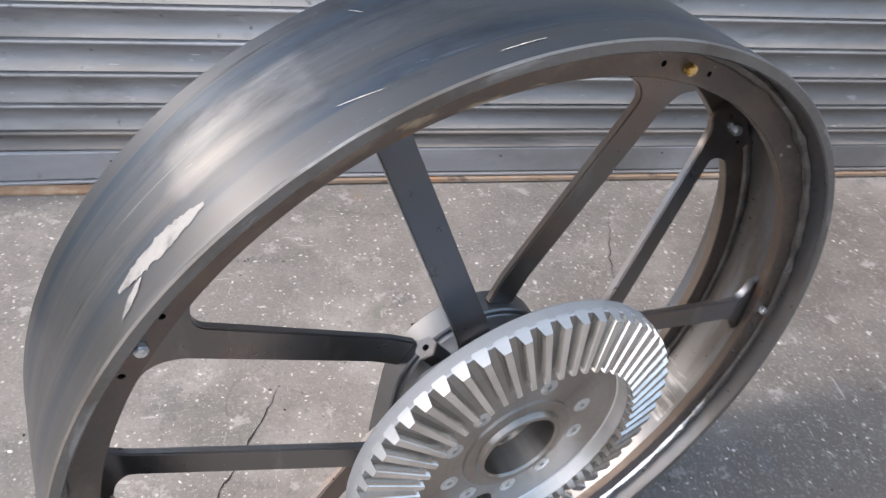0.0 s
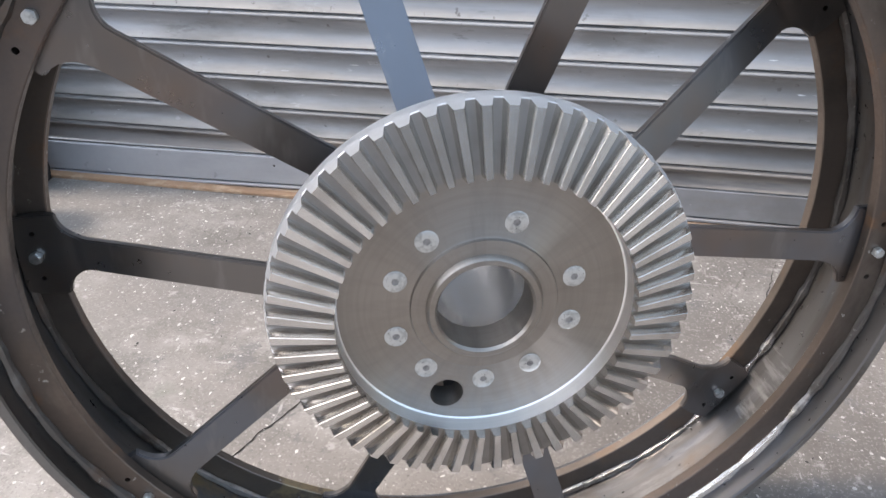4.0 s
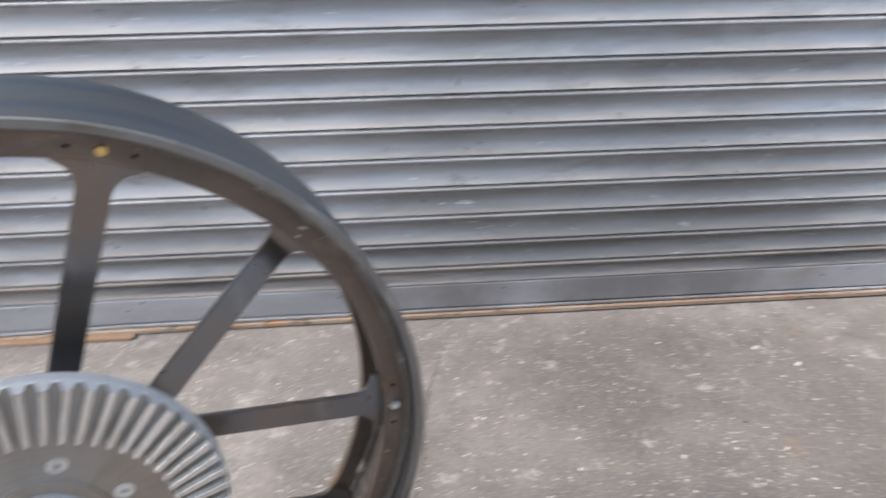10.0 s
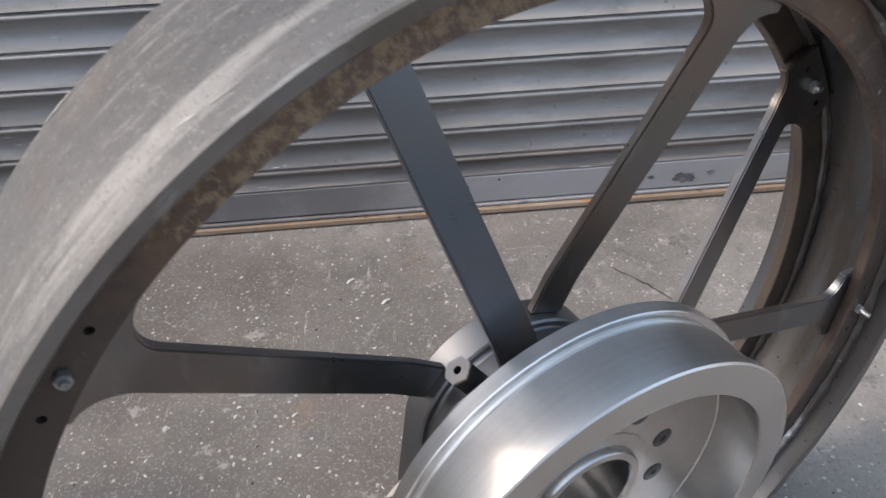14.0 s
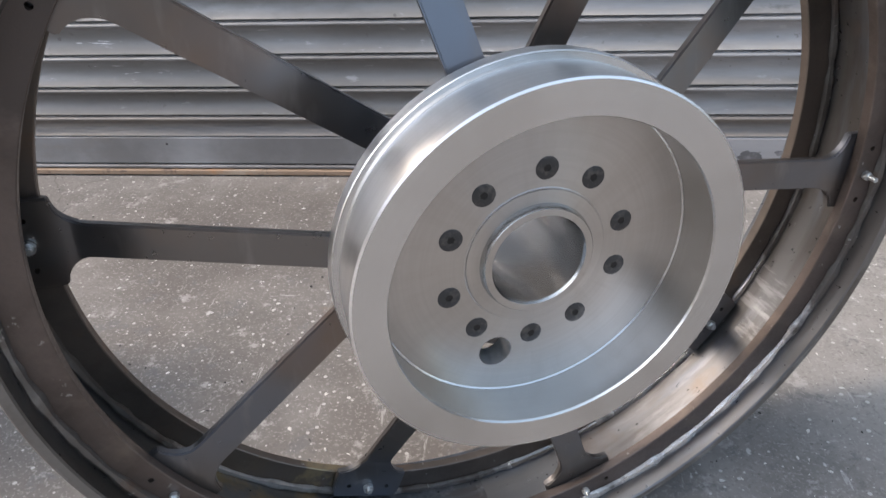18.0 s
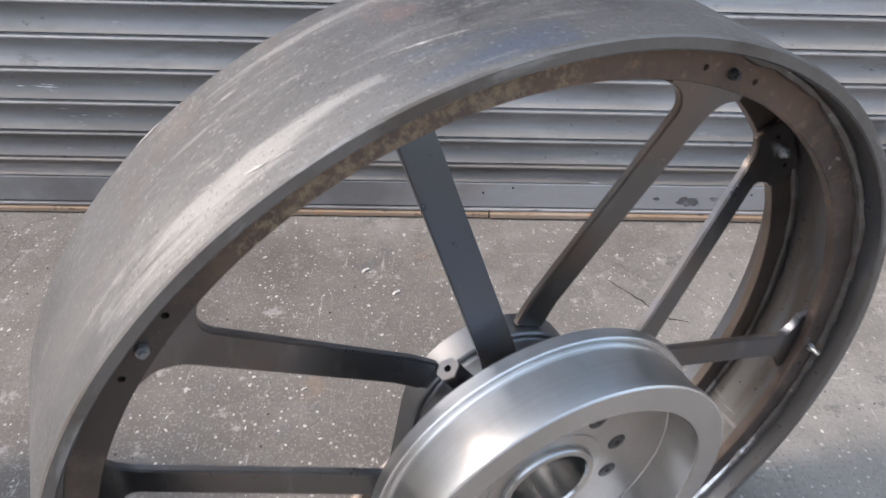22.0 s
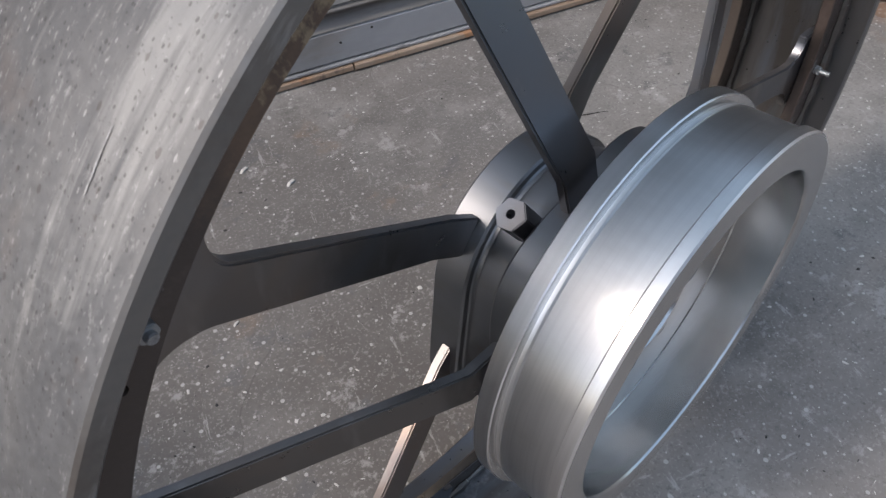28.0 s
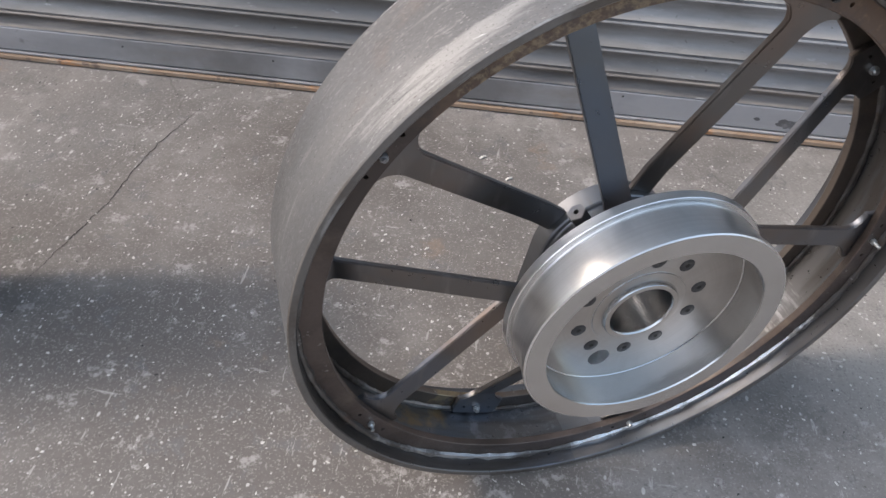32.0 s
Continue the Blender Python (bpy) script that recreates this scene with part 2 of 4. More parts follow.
    wear_or_light((0.095, 0.095, 0.1), 10, 0.46, soft=0.16, grit=0.7, place=(78, 34, -0.085, 0.11), amount=0.8),
    wear_or_light((0.23, 0.227, 0.224), 12, 0.5, soft=0.16, stretch=(0.35, 1.5, 1), amount=0.7),
    wear_or_light((0.12, 0.15, 0.2), 12, 0.46, soft=0.16, stretch=(0.3, 1.8, 1), place=(104, 20, -0.01, 0.045), amount=0.8),
    wear_or_light((0.22, 0.17, 0.145), 9, 0.56, soft=0.12, amount=0.4),
    wear_or_light((0.3, 0.2, 0.19), 16, 0.5, soft=0.12, grit=0.7, place=(100, 10, -0.1, 0.035), amount=0.4),
    wear_or_light((0.4, 0.395, 0.385), 22, 0.5, soft=0.12, stretch=(0.2, 2.2, 1), place=(124, 26, 0.0, 0.035), amount=0.65),
    wear_or_light((0.4, 0.395, 0.385), 30, 0.6, soft=0.1, stretch=(0.1, 2.2, 1), grit=0.65, amount=0.6, off=4.0),
    wear_or_light((0.36, 0.35, 0.34), 40, 0.6, soft=0.08, stretch=(0.3, 1.6, 1), turn=14, grit=0.75, amount=0.6),
    wear_or_light((0.46, 0.455, 0.445), 330, 0.58, soft=0.1, grit=0.7, stretch=(0.5, 1.2, 1), amount=0.6),
    wear_or_light((0.42, 0.415, 0.405), 70, 0.66, soft=0.05, stretch=(0.08, 1.8, 1), turn=-9, grit=0.7, amount=0.6, off=1.0),
    wear_or_light((0.09, 0.087, 0.085), 480, 0.58, soft=0.12, grit=0.7, off=8.0, amount=0.5),
    dict(kind="fleck", colour=(0.06, 0.058, 0.057), scale=400.0, share=0.5, size=0.36, stretch=(0.8, 1.1, 1), amount=0.5),
    dict(kind="fleck", colour=(0.08, 0.06, 0.05), scale=190.0, share=0.2, size=0.28, stretch=(0.7, 1.2, 1), amount=0.4),
    dict(kind="fleck", colour=(0.5, 0.49, 0.48), scale=300.0, share=0.25, size=0.26, stretch=(0.5, 1.4, 1), turn=20, amount=0.6),
], (0.1, 260.0, 0.0004), "polar", rough_var=0.08)
SCRAPED = surface("scraped_bright_steel", (0.4, 0.396, 0.39), 0.6, 0.0, [wear_or_light((0.23, 0.227, 0.223), 90, 0.45, soft=0.12), wear_or_light((0.6, 0.595, 0.585), 150, 0.6, soft=0.1)], (0.1, 300.0, 0.0003))
RESIDUE = surface("pale_dried_smear", (0.3, 0.303, 0.305), 0.5, 0.6, [wear_or_light((0.2, 0.204, 0.208), 50, 0.48, soft=0.15), wear_or_light((0.34, 0.335, 0.33), 120, 0.6, soft=0.1)], (0.15, 220.0, 0.0004))
RIM_INSIDE = surface("rim_inside_steel", (0.19, 0.188, 0.19), 0.32, 0.88, [
    wear_or_light((0.24, 0.238, 0.235), 8, 0.5, soft=0.2, stretch=STREAK),
    wear_or_light((0.115, 0.108, 0.102), 9, 0.48, soft=0.16, stretch=STREAK, off=3.0),
    wear_or_light((0.19, 0.145, 0.112), 10, 0.58, soft=0.12, amount=0.5),
    wear_or_light((0.18, 0.205, 0.245), 14, 0.5, soft=0.14, stretch=(0.25, 1.6, 1), amount=0.7),
    wear_or_light((0.4, 0.29, 0.15), 18, 0.42, soft=0.16, place=(232, 14, -0.09, 0.06), rough=0.33, amount=0.7),
    wear_or_light((0.36, 0.37, 0.39), 26, 0.5, soft=0.12, grit=0.7, place=(262, 22, -0.07, 0.06), amount=0.6),
    # polished streaks at the lower right, their reflected brightness put into the colour
    wear_or_light((0.34, 0.345, 0.355), 40, 0.5, soft=0.2, stretch=(0.35, 1.6, 1), place=(-48, 26, -0.05, 0.08), rough=0.34, amount=0.5),
    wear_or_light((0.6, 0.6, 0.6), 30, 0.42, soft=0.16, stretch=(1.6, 0.5, 1), place=(-34.5, 4.5, -0.05, 0.028), rough=0.3, amount=0.7),
    wear_or_light((0.45, 0.45, 0.45), 60, 0.48, soft=0.14, stretch=(1.7, 0.3, 1), place=(-29, 6, -0.06, 0.045), rough=0.3, amount=0.5),
    wear_or_light((0.569, 0.569, 0.569), 80, 0.68, soft=0.04, stretch=(0.4, 1.5, 1), grit=0.7, amount=0.7),
], (0.04, 110.0, 0.0004), "polar", rough_var=0.05)
RIM_EDGE = surface("rim_edge_steel", (0.2, 0.186, 0.172), 0.5, 0.7, [
    wear_or_light((0.14, 0.12, 0.104), 10, 0.48, soft=0.15),
    wear_or_light((0.36, 0.352, 0.34), 60, 0.6, soft=0.08, stretch=(0.2, 1, 1), amount=0.7),
], (0.2, 200.0, 0.0006), "polar")
RING = surface("rim_ring_steel", (0.185, 0.142, 0.118), 0.42, 0.82, [
    wear_or_light((0.115, 0.098, 0.086), 6, 0.45, soft=0.2, stretch=(0.5, 1, 1)),
    wear_or_light((0.29, 0.245, 0.205), 13, 0.54, soft=0.14, stretch=(0.4, 1, 1), amount=0.6),
    wear_or_light((0.27, 0.15, 0.085), 16, 0.6, soft=0.1, amount=0.6),
    wear_or_light((0.38, 0.3, 0.235), 30, 0.5, soft=0.16, stretch=(0.35, 1, 1), place=(107, 18, -0.004, 0.03), amount=0.6),
    wear_or_light((0.085, 0.085, 0.092), 8, 0.3, soft=0.25, stretch=(0.4, 1, 1), place=(158, 36, -0.004, 0.03), amount=0.75),
    wear_or_light((0.6, 0.48, 0.34), 60, 0.56, soft=0.1, stretch=(0.2, 1, 1), place=(100, 14, -0.004, 0.03), amount=0.6),
    wear_or_light((0.6, 0.58, 0.55), 80, 0.68, soft=0.05, amount=0.8),
], (0.1, 190.0, 0.0005), "polar")
RING_RUSTY = surface("rusty_rim_ring", (0.15, 0.118, 0.104), 0.44, 0.7, [
    wear_or_light((0.095, 0.075, 0.065), 7, 0.46, soft=0.2),
    wear_or_light((0.22, 0.175, 0.145), 13, 0.55, soft=0.14, amount=0.6),
    wear_or_light((0.075, 0.055, 0.045), 12, 0.3, soft=0.14, grit=0.7, place=(138, 26, -0.008, 0.04), rough=0.62, metal=0.3, amount=0.85),
    wear_or_light((0.17, 0.105, 0.07), 20, 0.34, soft=0.2, grit=0.7, place=(92, 62, -0.008, 0.04), rough=0.66, metal=0.15, amount=0.85),
    wear_or_light((0.36, 0.265, 0.165), 120, 0.46, soft=0.14, grit=0.7, place=(108, 30, -0.008, 0.04), rough=0.7, metal=0.1, amount=0.7),
    wear_or_light((0.3, 0.19, 0.12), 60, 0.55, soft=0.12, grit=0.7, place=(60, 50, -0.008, 0.04), rough=0.7, metal=0.1, amount=0.6),
    wear_or_light((0.42, 0.4, 0.38), 80, 0.68, soft=0.05, amount=0.8),
], (0.3, 260.0, 0.0008), "polar")
RING_BACK = surface("rim_ring_brown_steel", (0.168, 0.14, 0.121), 0.42, 0.75, [
    wear_or_light((0.101, 0.0874, 0.0784), 7, 0.46, soft=0.2),
    wear_or_light((0.213, 0.14, 0.0952), 12, 0.56, soft=0.12, amount=0.6),
    wear_or_light((0.56, 0.448, 0.246), 22, 0.42, soft=0.1, place=(243, 11, -0.11, 0.03), amount=0.4),
    wear_or_light((0.56, 0.549, 0.538), 60, 0.67, soft=0.05, amount=0.7),
], (0.2, 190.0, 0.0006), "polar")
STEEL_SPOKE = surface("spoke_steel", (0.19, 0.178, 0.17), 0.3, 0.9, [
    wear_or_light((0.165, 0.152, 0.145), 6, 0.46, soft=0.2, detail=3.0),
    wear_or_light((0.225, 0.176, 0.148), 7, 0.48, soft=0.18, amount=0.85, detail=3.0),
    wear_or_light((0.175, 0.195, 0.228), 5, 0.5, soft=0.14, amount=0.7, off=2.0, detail=3.0),
    wear_or_light((0.28, 0.272, 0.264), 40, 0.58, soft=0.12, amount=0.4, detail=3.0, stretch=(1, 1, 0.3)),
    wear_or_light((0.5, 0.49, 0.475), 90, 0.74, soft=0.04, amount=0.6),
], (0.008, 60.0, 0.0004), rough_var=0.03)
# lighter steel for the spokes' bevels, with their edge highlights in its colour
STEEL_EDGE = surface("bright_edge_steel", (0.3, 0.293, 0.286), 0.4, 0.9, [
    wear_or_light((0.18, 0.168, 0.157), 20, 0.48, soft=0.16),
    wear_or_light((0.55, 0.55, 0.55), 60, 0.62, soft=0.1, amount=0.7),
], (0.15, 260.0, 0.0005))
STEEL_TURNED = surface("turned_steel", (0.93, 0.93, 0.93), 0.32, 1.0, [
    wear_or_light((0.7, 0.7, 0.7), 260, 0.42, soft=0.3, stretch=(0.01, 1, 1), amount=0.4),
    wear_or_light((0.76, 0.75, 0.735), 6, 0.5, soft=0.2, amount=0.6),
], (0.0, 400.0, 0.0), "polar", aniso=0.8, rough_var=0.003)
# darker, smoother copy of the turned steel, for recess, front face and bore
STEEL_TURNED_DARK = surface("dark_turned_steel", (0.62, 0.618, 0.614), 0.24, 1.0, [
    wear_or_light((0.54, 0.53, 0.52), 260, 0.42, soft=0.3, stretch=(0.01, 1, 1), amount=0.4),
    wear_or_light((0.5, 0.49, 0.475), 6, 0.5, soft=0.2, amount=0.6),
], (0.0, 400.0, 0.0), "polar", aniso=0.4, rough_var=0.003)
HUB_STEEL = surface("hub_steel", (0.25, 0.256, 0.27), 0.42, 1.0, [
    wear_or_light((0.21, 0.207, 0.204), 7, 0.48, soft=0.25, amount=0.7, detail=3.0),
    wear_or_light((0.25, 0.225, 0.2), 11, 0.55, soft=0.2, amount=0.5, detail=3.0),
    wear_or_light((0.2, 0.195, 0.19), 60, 0.72, soft=0.04, amount=0.6),
], (0.0, 400.0, 0.0), "polar", aniso=0.25, rough_var=0.01)
STEEL_GEAR = surface("cut_gear_steel", (0.74, 0.715, 0.685), 0.2, 0.95, [
    wear_or_light((0.52, 0.49, 0.46), 14, 0.45, soft=0.3, detail=2.0),
    wear_or_light((0.44, 0.4, 0.36), 30, 0.58, soft=0.15, detail=2.0, amount=0.5),
], (0.0, 300.0, 0.0), rough_var=0.02, shift=True)
GEAR_BACK = surface("gear_back_steel", (0.62, 0.62, 0.625), 0.42, 0.5, [
    wear_or_light((0.54, 0.535, 0.53), 260, 0.42, soft=0.3, stretch=(0.01, 1, 1), amount=0.4),
    wear_or_light((0.5, 0.49, 0.48), 9, 0.52, soft=0.2, amount=0.5),
], (0.0, 350.0, 0.0), "polar", rough_var=0.05)
# gear steel darkened for the shade in the gaps between teeth
GEAR_ROOT_SHADE = surface("shaded_gear_root", (0.33, 0.308, 0.287), 0.38, 0.8, [
    wear_or_light((0.24, 0.22, 0.2), 30, 0.48, soft=0.2, amount=0.6),
], (0.0, 350.0, 0.0), rough_var=0.05)
STEEL_FACE = surface("gear_face_steel", (0.36, 0.335, 0.31), 0.35, 1.0, [
    wear_or_light((0.29, 0.268, 0.245), 260, 0.4, soft=0.3, stretch=(0.01, 1, 1), amount=0.45),
    wear_or_light((0.26, 0.24, 0.22), 8, 0.48, soft=0.2, amount=0.6),
    wear_or_light((0.316, 0.278, 0.24), 50, 0.71, soft=0.04, amount=0.4),
], (0.0, 350.0, 0.0), "polar", aniso=0.88, rough_var=0.05)
STEEL_DISC = surface("turned_disc_steel", (0.53, 0.51, 0.488), 0.34, 1.0, [
    wear_or_light((0.45, 0.43, 0.408), 260, 0.4, soft=0.3, stretch=(0.01, 1, 1), amount=0.45),
    wear_or_light((0.44, 0.415, 0.385), 8, 0.48, soft=0.2, amount=0.5),
    wear_or_light((0.34, 0.3, 0.26), 50, 0.71, soft=0.04, amount=0.4),
], (0.0, 350.0, 0.0), "polar", aniso=0.85, rough_var=0.02)
WELD = surface("weld_bead", (0.15, 0.14, 0.132), 0.42, 0.85, [
    wear_or_light((0.24, 0.235, 0.23), 24, 0.5, soft=0.14, stretch=(0.7, 1, 1)),
    wear_or_light((0.16, 0.1, 0.07), 14, 0.58, soft=0.1, amount=0.6),
    # two lower arcs painted brighter, standing for highlights along the bead
    wear_or_light((0.82, 0.82, 0.825), 15, 0.34, soft=0.12, stretch=(0.8, 1, 1), place=(-56, 46, 0.0, 0.2), rough=0.25, metal=1.0, amount=0.95),
    wear_or_light((0.55, 0.56, 0.57), 15, 0.42, soft=0.12, stretch=(0.8, 1, 1), place=(236, 30, 0.0, 0.2), rough=0.3, amount=0.8),
    wear_or_light((0.6, 0.6, 0.6), 60, 0.64, soft=0.06, amount=0.7),
], (0.5, 160.0, 0.001), "polar")
ZINC = surface("zinc_plate", (0.66, 0.68, 0.68), 0.36, 0.9, [wear_or_light((0.46, 0.48, 0.48), 140, 0.48, soft=0.15)], (0.25, 500.0, 0.0004))
BRASS = surface("brass", (0.8, 0.56, 0.24), 0.33, 1.0, [wear_or_light((0.62, 0.42, 0.17), 120, 0.5, soft=0.15)], (0.2, 400.0, 0.0004))
BLACK_BOLT = surface("black_oxide", (0.07, 0.07, 0.072), 0.4, 0.7, [wear_or_light((0.12, 0.115, 0.11), 150, 0.5, soft=0.15)], (0.2, 500.0, 0.0004))
ZINC_DIP = surface("zinc_recess", (0.34, 0.345, 0.35), 0.45, 0.8, [wear_or_light((0.2, 0.2, 0.205), 150, 0.5, soft=0.15)], (0.2, 500.0, 0.0004))
HOLE = surface("hole_dark", (0.03, 0.028, 0.026), 0.6, 0.5)
SLAT = surface("galvanised_slat", (0.34, 0.343, 0.352), 0.46, 0.2, [
    wear_or_light((0.245, 0.246, 0.252), 2.5, 0.44, soft=0.2, stretch=(0.6, 1, 6)),
    wear_or_light((0.28, 0.297, 0.325), 2.0, 0.52, soft=0.12, stretch=(0.6, 1, 5), amount=0.8, off=4.0),
    wear_or_light((0.41, 0.372, 0.334), 3.0, 0.34, soft=0.3, stretch=(0.5, 1, 3), amount=0.8, off=9.0, band=(0.05, 0.01), rough=0.75, metal=0.0),
    wear_or_light((0.41, 0.385, 0.355), 7.0, 0.46, soft=0.2, stretch=(0.35, 1, 4), amount=0.5, off=1.0, band=(0.04, 0.006), rough=0.8, metal=0.0),
    wear_or_light((0.17, 0.167, 0.165), 9, 0.55, soft=0.12, stretch=(0.5, 1, 1.5), amount=0.5),
    wear_or_light((0.12, 0.117, 0.115), 5, 0.63, soft=0.07, grit=0.7, stretch=(0.8, 1, 3), amount=0.7, off=2.0),
    # slats darken towards the floor
    wear_or_light((0.135, 0.128, 0.122), 4, 0.25, soft=0.3, stretch=(0.4, 1, 2), low=(0.62, 0.2), amount=0.75, off=3.0),
    # shade over the shutter between the wheels, put into the slats' colour
    wear_or_light((0.14, 0.134, 0.128), 2.5, 0.22, soft=0.32, stretch=(0.6, 1, 2), zone=(1.65, 0.0, 0.75, 1.0), low=(1.1, 0.5), amount=0.6, off=6.0),
    wear_or_light((0.25, 0.34, 0.37), 3.5, 0.66, soft=0.06, stretch=(0.5, 1, 4), amount=0.5, off=7.0),
    wear_or_light((0.6, 0.6, 0.6), 26, 0.69, soft=0.03, stretch=(0.25, 1, 3)),
    wear_or_light((0.45, 0.45, 0.45), 60, 0.64, soft=0.08, stretch=(0.4, 1, 1), amount=0.4),
    wear_or_light((0.12, 0.11, 0.105), 40, 0.66, soft=0.05, amount=0.8),
], (0.15, 60.0, 0.0012), vary=0.09, shift=True)
# darker, browner version of the slat steel, for the lowest slat
SLAT_LOWEST = surface("dark_brown_slat", (0.15, 0.14, 0.135), 0.6, 0.05, [
    wear_or_light((0.24, 0.21, 0.185), 3, 0.46, soft=0.18, stretch=(0.4, 1, 6)),
    wear_or_light((0.085, 0.08, 0.078), 4, 0.52, soft=0.12, stretch=(0.5, 1, 5), amount=0.8),
    wear_or_light((0.34, 0.29, 0.24), 4, 0.46, soft=0.2, stretch=(0.4, 1, 5), amount=0.8, band=(0.03, 0.006)),
    wear_or_light((0.42, 0.42, 0.42), 26, 0.7, soft=0.03, stretch=(0.25, 1, 3)),
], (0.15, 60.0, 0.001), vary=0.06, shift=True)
RAIL = surface("galvanised_rail", (0.315, 0.319, 0.332), 0.58, 0.12, [
    wear_or_light((0.238, 0.242, 0.255), 3, 0.45, soft=0.2, stretch=(0.6, 1, 2)),
    wear_or_light((0.255, 0.23, 0.212), 5, 0.57, soft=0.1, stretch=(0.5, 1, 2), amount=0.6),
    wear_or_light((0.136, 0.136, 0.14), 9, 0.66, soft=0.05, amount=0.7),
    # the rail carries that painted shade too
    wear_or_light((0.12, 0.116, 0.113), 3, 0.2, soft=0.32, zone=(1.65, 0.0, 0.75, 1.0), amount=0.75, off=6.0),
    wear_or_light((0.468, 0.468, 0.468), 30, 0.69, soft=0.03),
], (0.15, 60.0, 0.001))
RUST = surface("rusty_angle", (0.27, 0.19, 0.135), 0.8, 0.1, [
    wear_or_light((0.36, 0.29, 0.23), 7, 0.48, soft=0.14, stretch=(0.5, 1, 1)),
    wear_or_light((0.36, 0.19, 0.1), 11, 0.58, soft=0.08),
    wear_or_light((0.14, 0.1, 0.08), 24, 0.58, soft=0.06),
], (0.4, 90.0, 0.002))
STAIN = surface("dark_grease", (0.1, 0.1, 0.105), 0.6, 0.1, [wear_or_light((0.2, 0.2, 0.21), 40, 0.5, soft=0.15)], (0.1, 90.0, 0.001))
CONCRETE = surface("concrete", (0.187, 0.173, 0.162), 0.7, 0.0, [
    wear_or_light((0.143, 0.136, 0.13), 1.3, 0.44, soft=0.2, detail=9.0),
    wear_or_light((0.24, 0.229, 0.218), 5, 0.5, soft=0.14, detail=9.0, grit=0.66, amount=0.85),
    wear_or_light((0.112, 0.107, 0.1), 3.3, 0.53, soft=0.1, detail=10.0, grit=0.7, amount=0.75),
    # broad shade between the wheels, put into the floor colour
    wear_or_light((0.097, 0.087, 0.08), 2.6, 0.2, soft=0.32, detail=8.0, grit=0.62, zone=(1.7, -0.9, 1.0, 1.1), amount=0.9),
    # brightly lit floor near the right end, painted paler
    wear_or_light((0.27, 0.262, 0.25), 3.0, 0.28, soft=0.3, detail=8.0, grit=0.62, zone=(3.0, -0.5, 0.6, 0.6), amount=0.5),
    wear_or_light((0.109, 0.107, 0.109), 12, 0.58, soft=0.05, detail=8.0, grit=0.72, amount=0.7),
    wear_or_light((0.325, 0.313, 0.302), 17, 0.58, soft=0.06, detail=8.0, grit=0.75, amount=0.7),
    wear_or_light((0.293, 0.278, 0.267), 210, 0.56, soft=0.08, detail=3.0, amount=0.5),
    wear_or_light((0.0929, 0.0881, 0.0834), 180, 0.57, soft=0.08, detail=3.0, amount=0.4, off=3.0),
    wear_or_light((0.0929, 0.109, 0.085), 6, 0.66, soft=0.05, amount=0.35),
    wear_or_light((0.263, 0.17, 0.109), 4, 0.66, soft=0.07, amount=0.4),
    wear_or_light((0.23, 0.15, 0.105), 9, 0.34, soft=0.25, zone=(3.62, -0.34, 0.4, 0.22), amount=0.7),
    dict(kind="fleck", colour=(0.432, 0.421, 0.402), scale=95.0, share=0.3, size=0.34, amount=0.75),
    dict(kind="fleck", colour=(0.448, 0.441, 0.425), scale=34.0, share=0.2, size=0.16, stretch=(1, 0.55, 1), turn=30, amount=0.75),
    dict(kind="fleck", colour=(0.0618, 0.058, 0.0541), scale=70.0, share=0.12, size=0.22, amount=0.5),
    wear_or_light((0.432, 0.425, 0.409), 60, 0.63, soft=0.03, stretch=(1, 0.16, 1), turn=-35, grit=0.7, amount=0.45),
    wear_or_light((0.432, 0.425, 0.409), 50, 0.64, soft=0.03, stretch=(0.16, 1, 1), turn=12, grit=0.7, amount=0.45),
    dict(kind="crack", colour=(0.0618, 0.0572, 0.0525), scale=1.5, size=0.003, amount=0.5),
], (0.28, 110.0, 0.002), rough_var=0.12)
CHIP = surface("pale_chip", (0.5, 0.485, 0.46), 0.8, 0.0, [wear_or_light((0.36, 0.34, 0.32), 30, 0.5, soft=0.2)], (0.3, 200.0, 0.001))
JAMB = surface("jamb_steel", (0.24, 0.235, 0.23), 0.55, 0.4, [wear_or_light((0.15, 0.145, 0.14), 8, 0.48, soft=0.2), wear_or_light((0.2, 0.12, 0.08), 10, 0.6, soft=0.1)], (0.2, 80.0, 0.001))
WALL = surface("block_wall", (0.2, 0.19, 0.18), 0.85, 0.0, [wear_or_light((0.13, 0.125, 0.12), 6, 0.46, soft=0.2), wear_or_light((0.26, 0.25, 0.24), 22, 0.58, soft=0.1)], (0.5, 50.0, 0.004))
PIPE = surface("pipe_steel", (0.125, 0.105, 0.09), 0.6, 0.35, [wear_or_light((0.18, 0.16, 0.14), 7, 0.5, soft=0.2), wear_or_light((0.17, 0.105, 0.068), 8, 0.52, soft=0.16, amount=0.5), wear_or_light((0.06, 0.055, 0.05), 16, 0.6, soft=0.1)], (0.3, 90.0, 0.001))
PIPE_PALE = surface("pale_pipe_steel", (0.15, 0.146, 0.14), 0.45, 0.5, [wear_or_light((0.18, 0.172, 0.165), 7, 0.5, soft=0.2), wear_or_light((0.2, 0.14, 0.1), 9, 0.62, soft=0.1, amount=0.5)], (0.2, 90.0, 0.001))
RUST_DUST = surface("rust_dust", (0.2, 0.125, 0.085), 0.9, 0.0, [wear_or_light((0.15, 0.115, 0.095), 20, 0.46, soft=0.2), wear_or_light((0.26, 0.2, 0.16), 60, 0.56, soft=0.1)], (0.5, 120.0, 0.002))
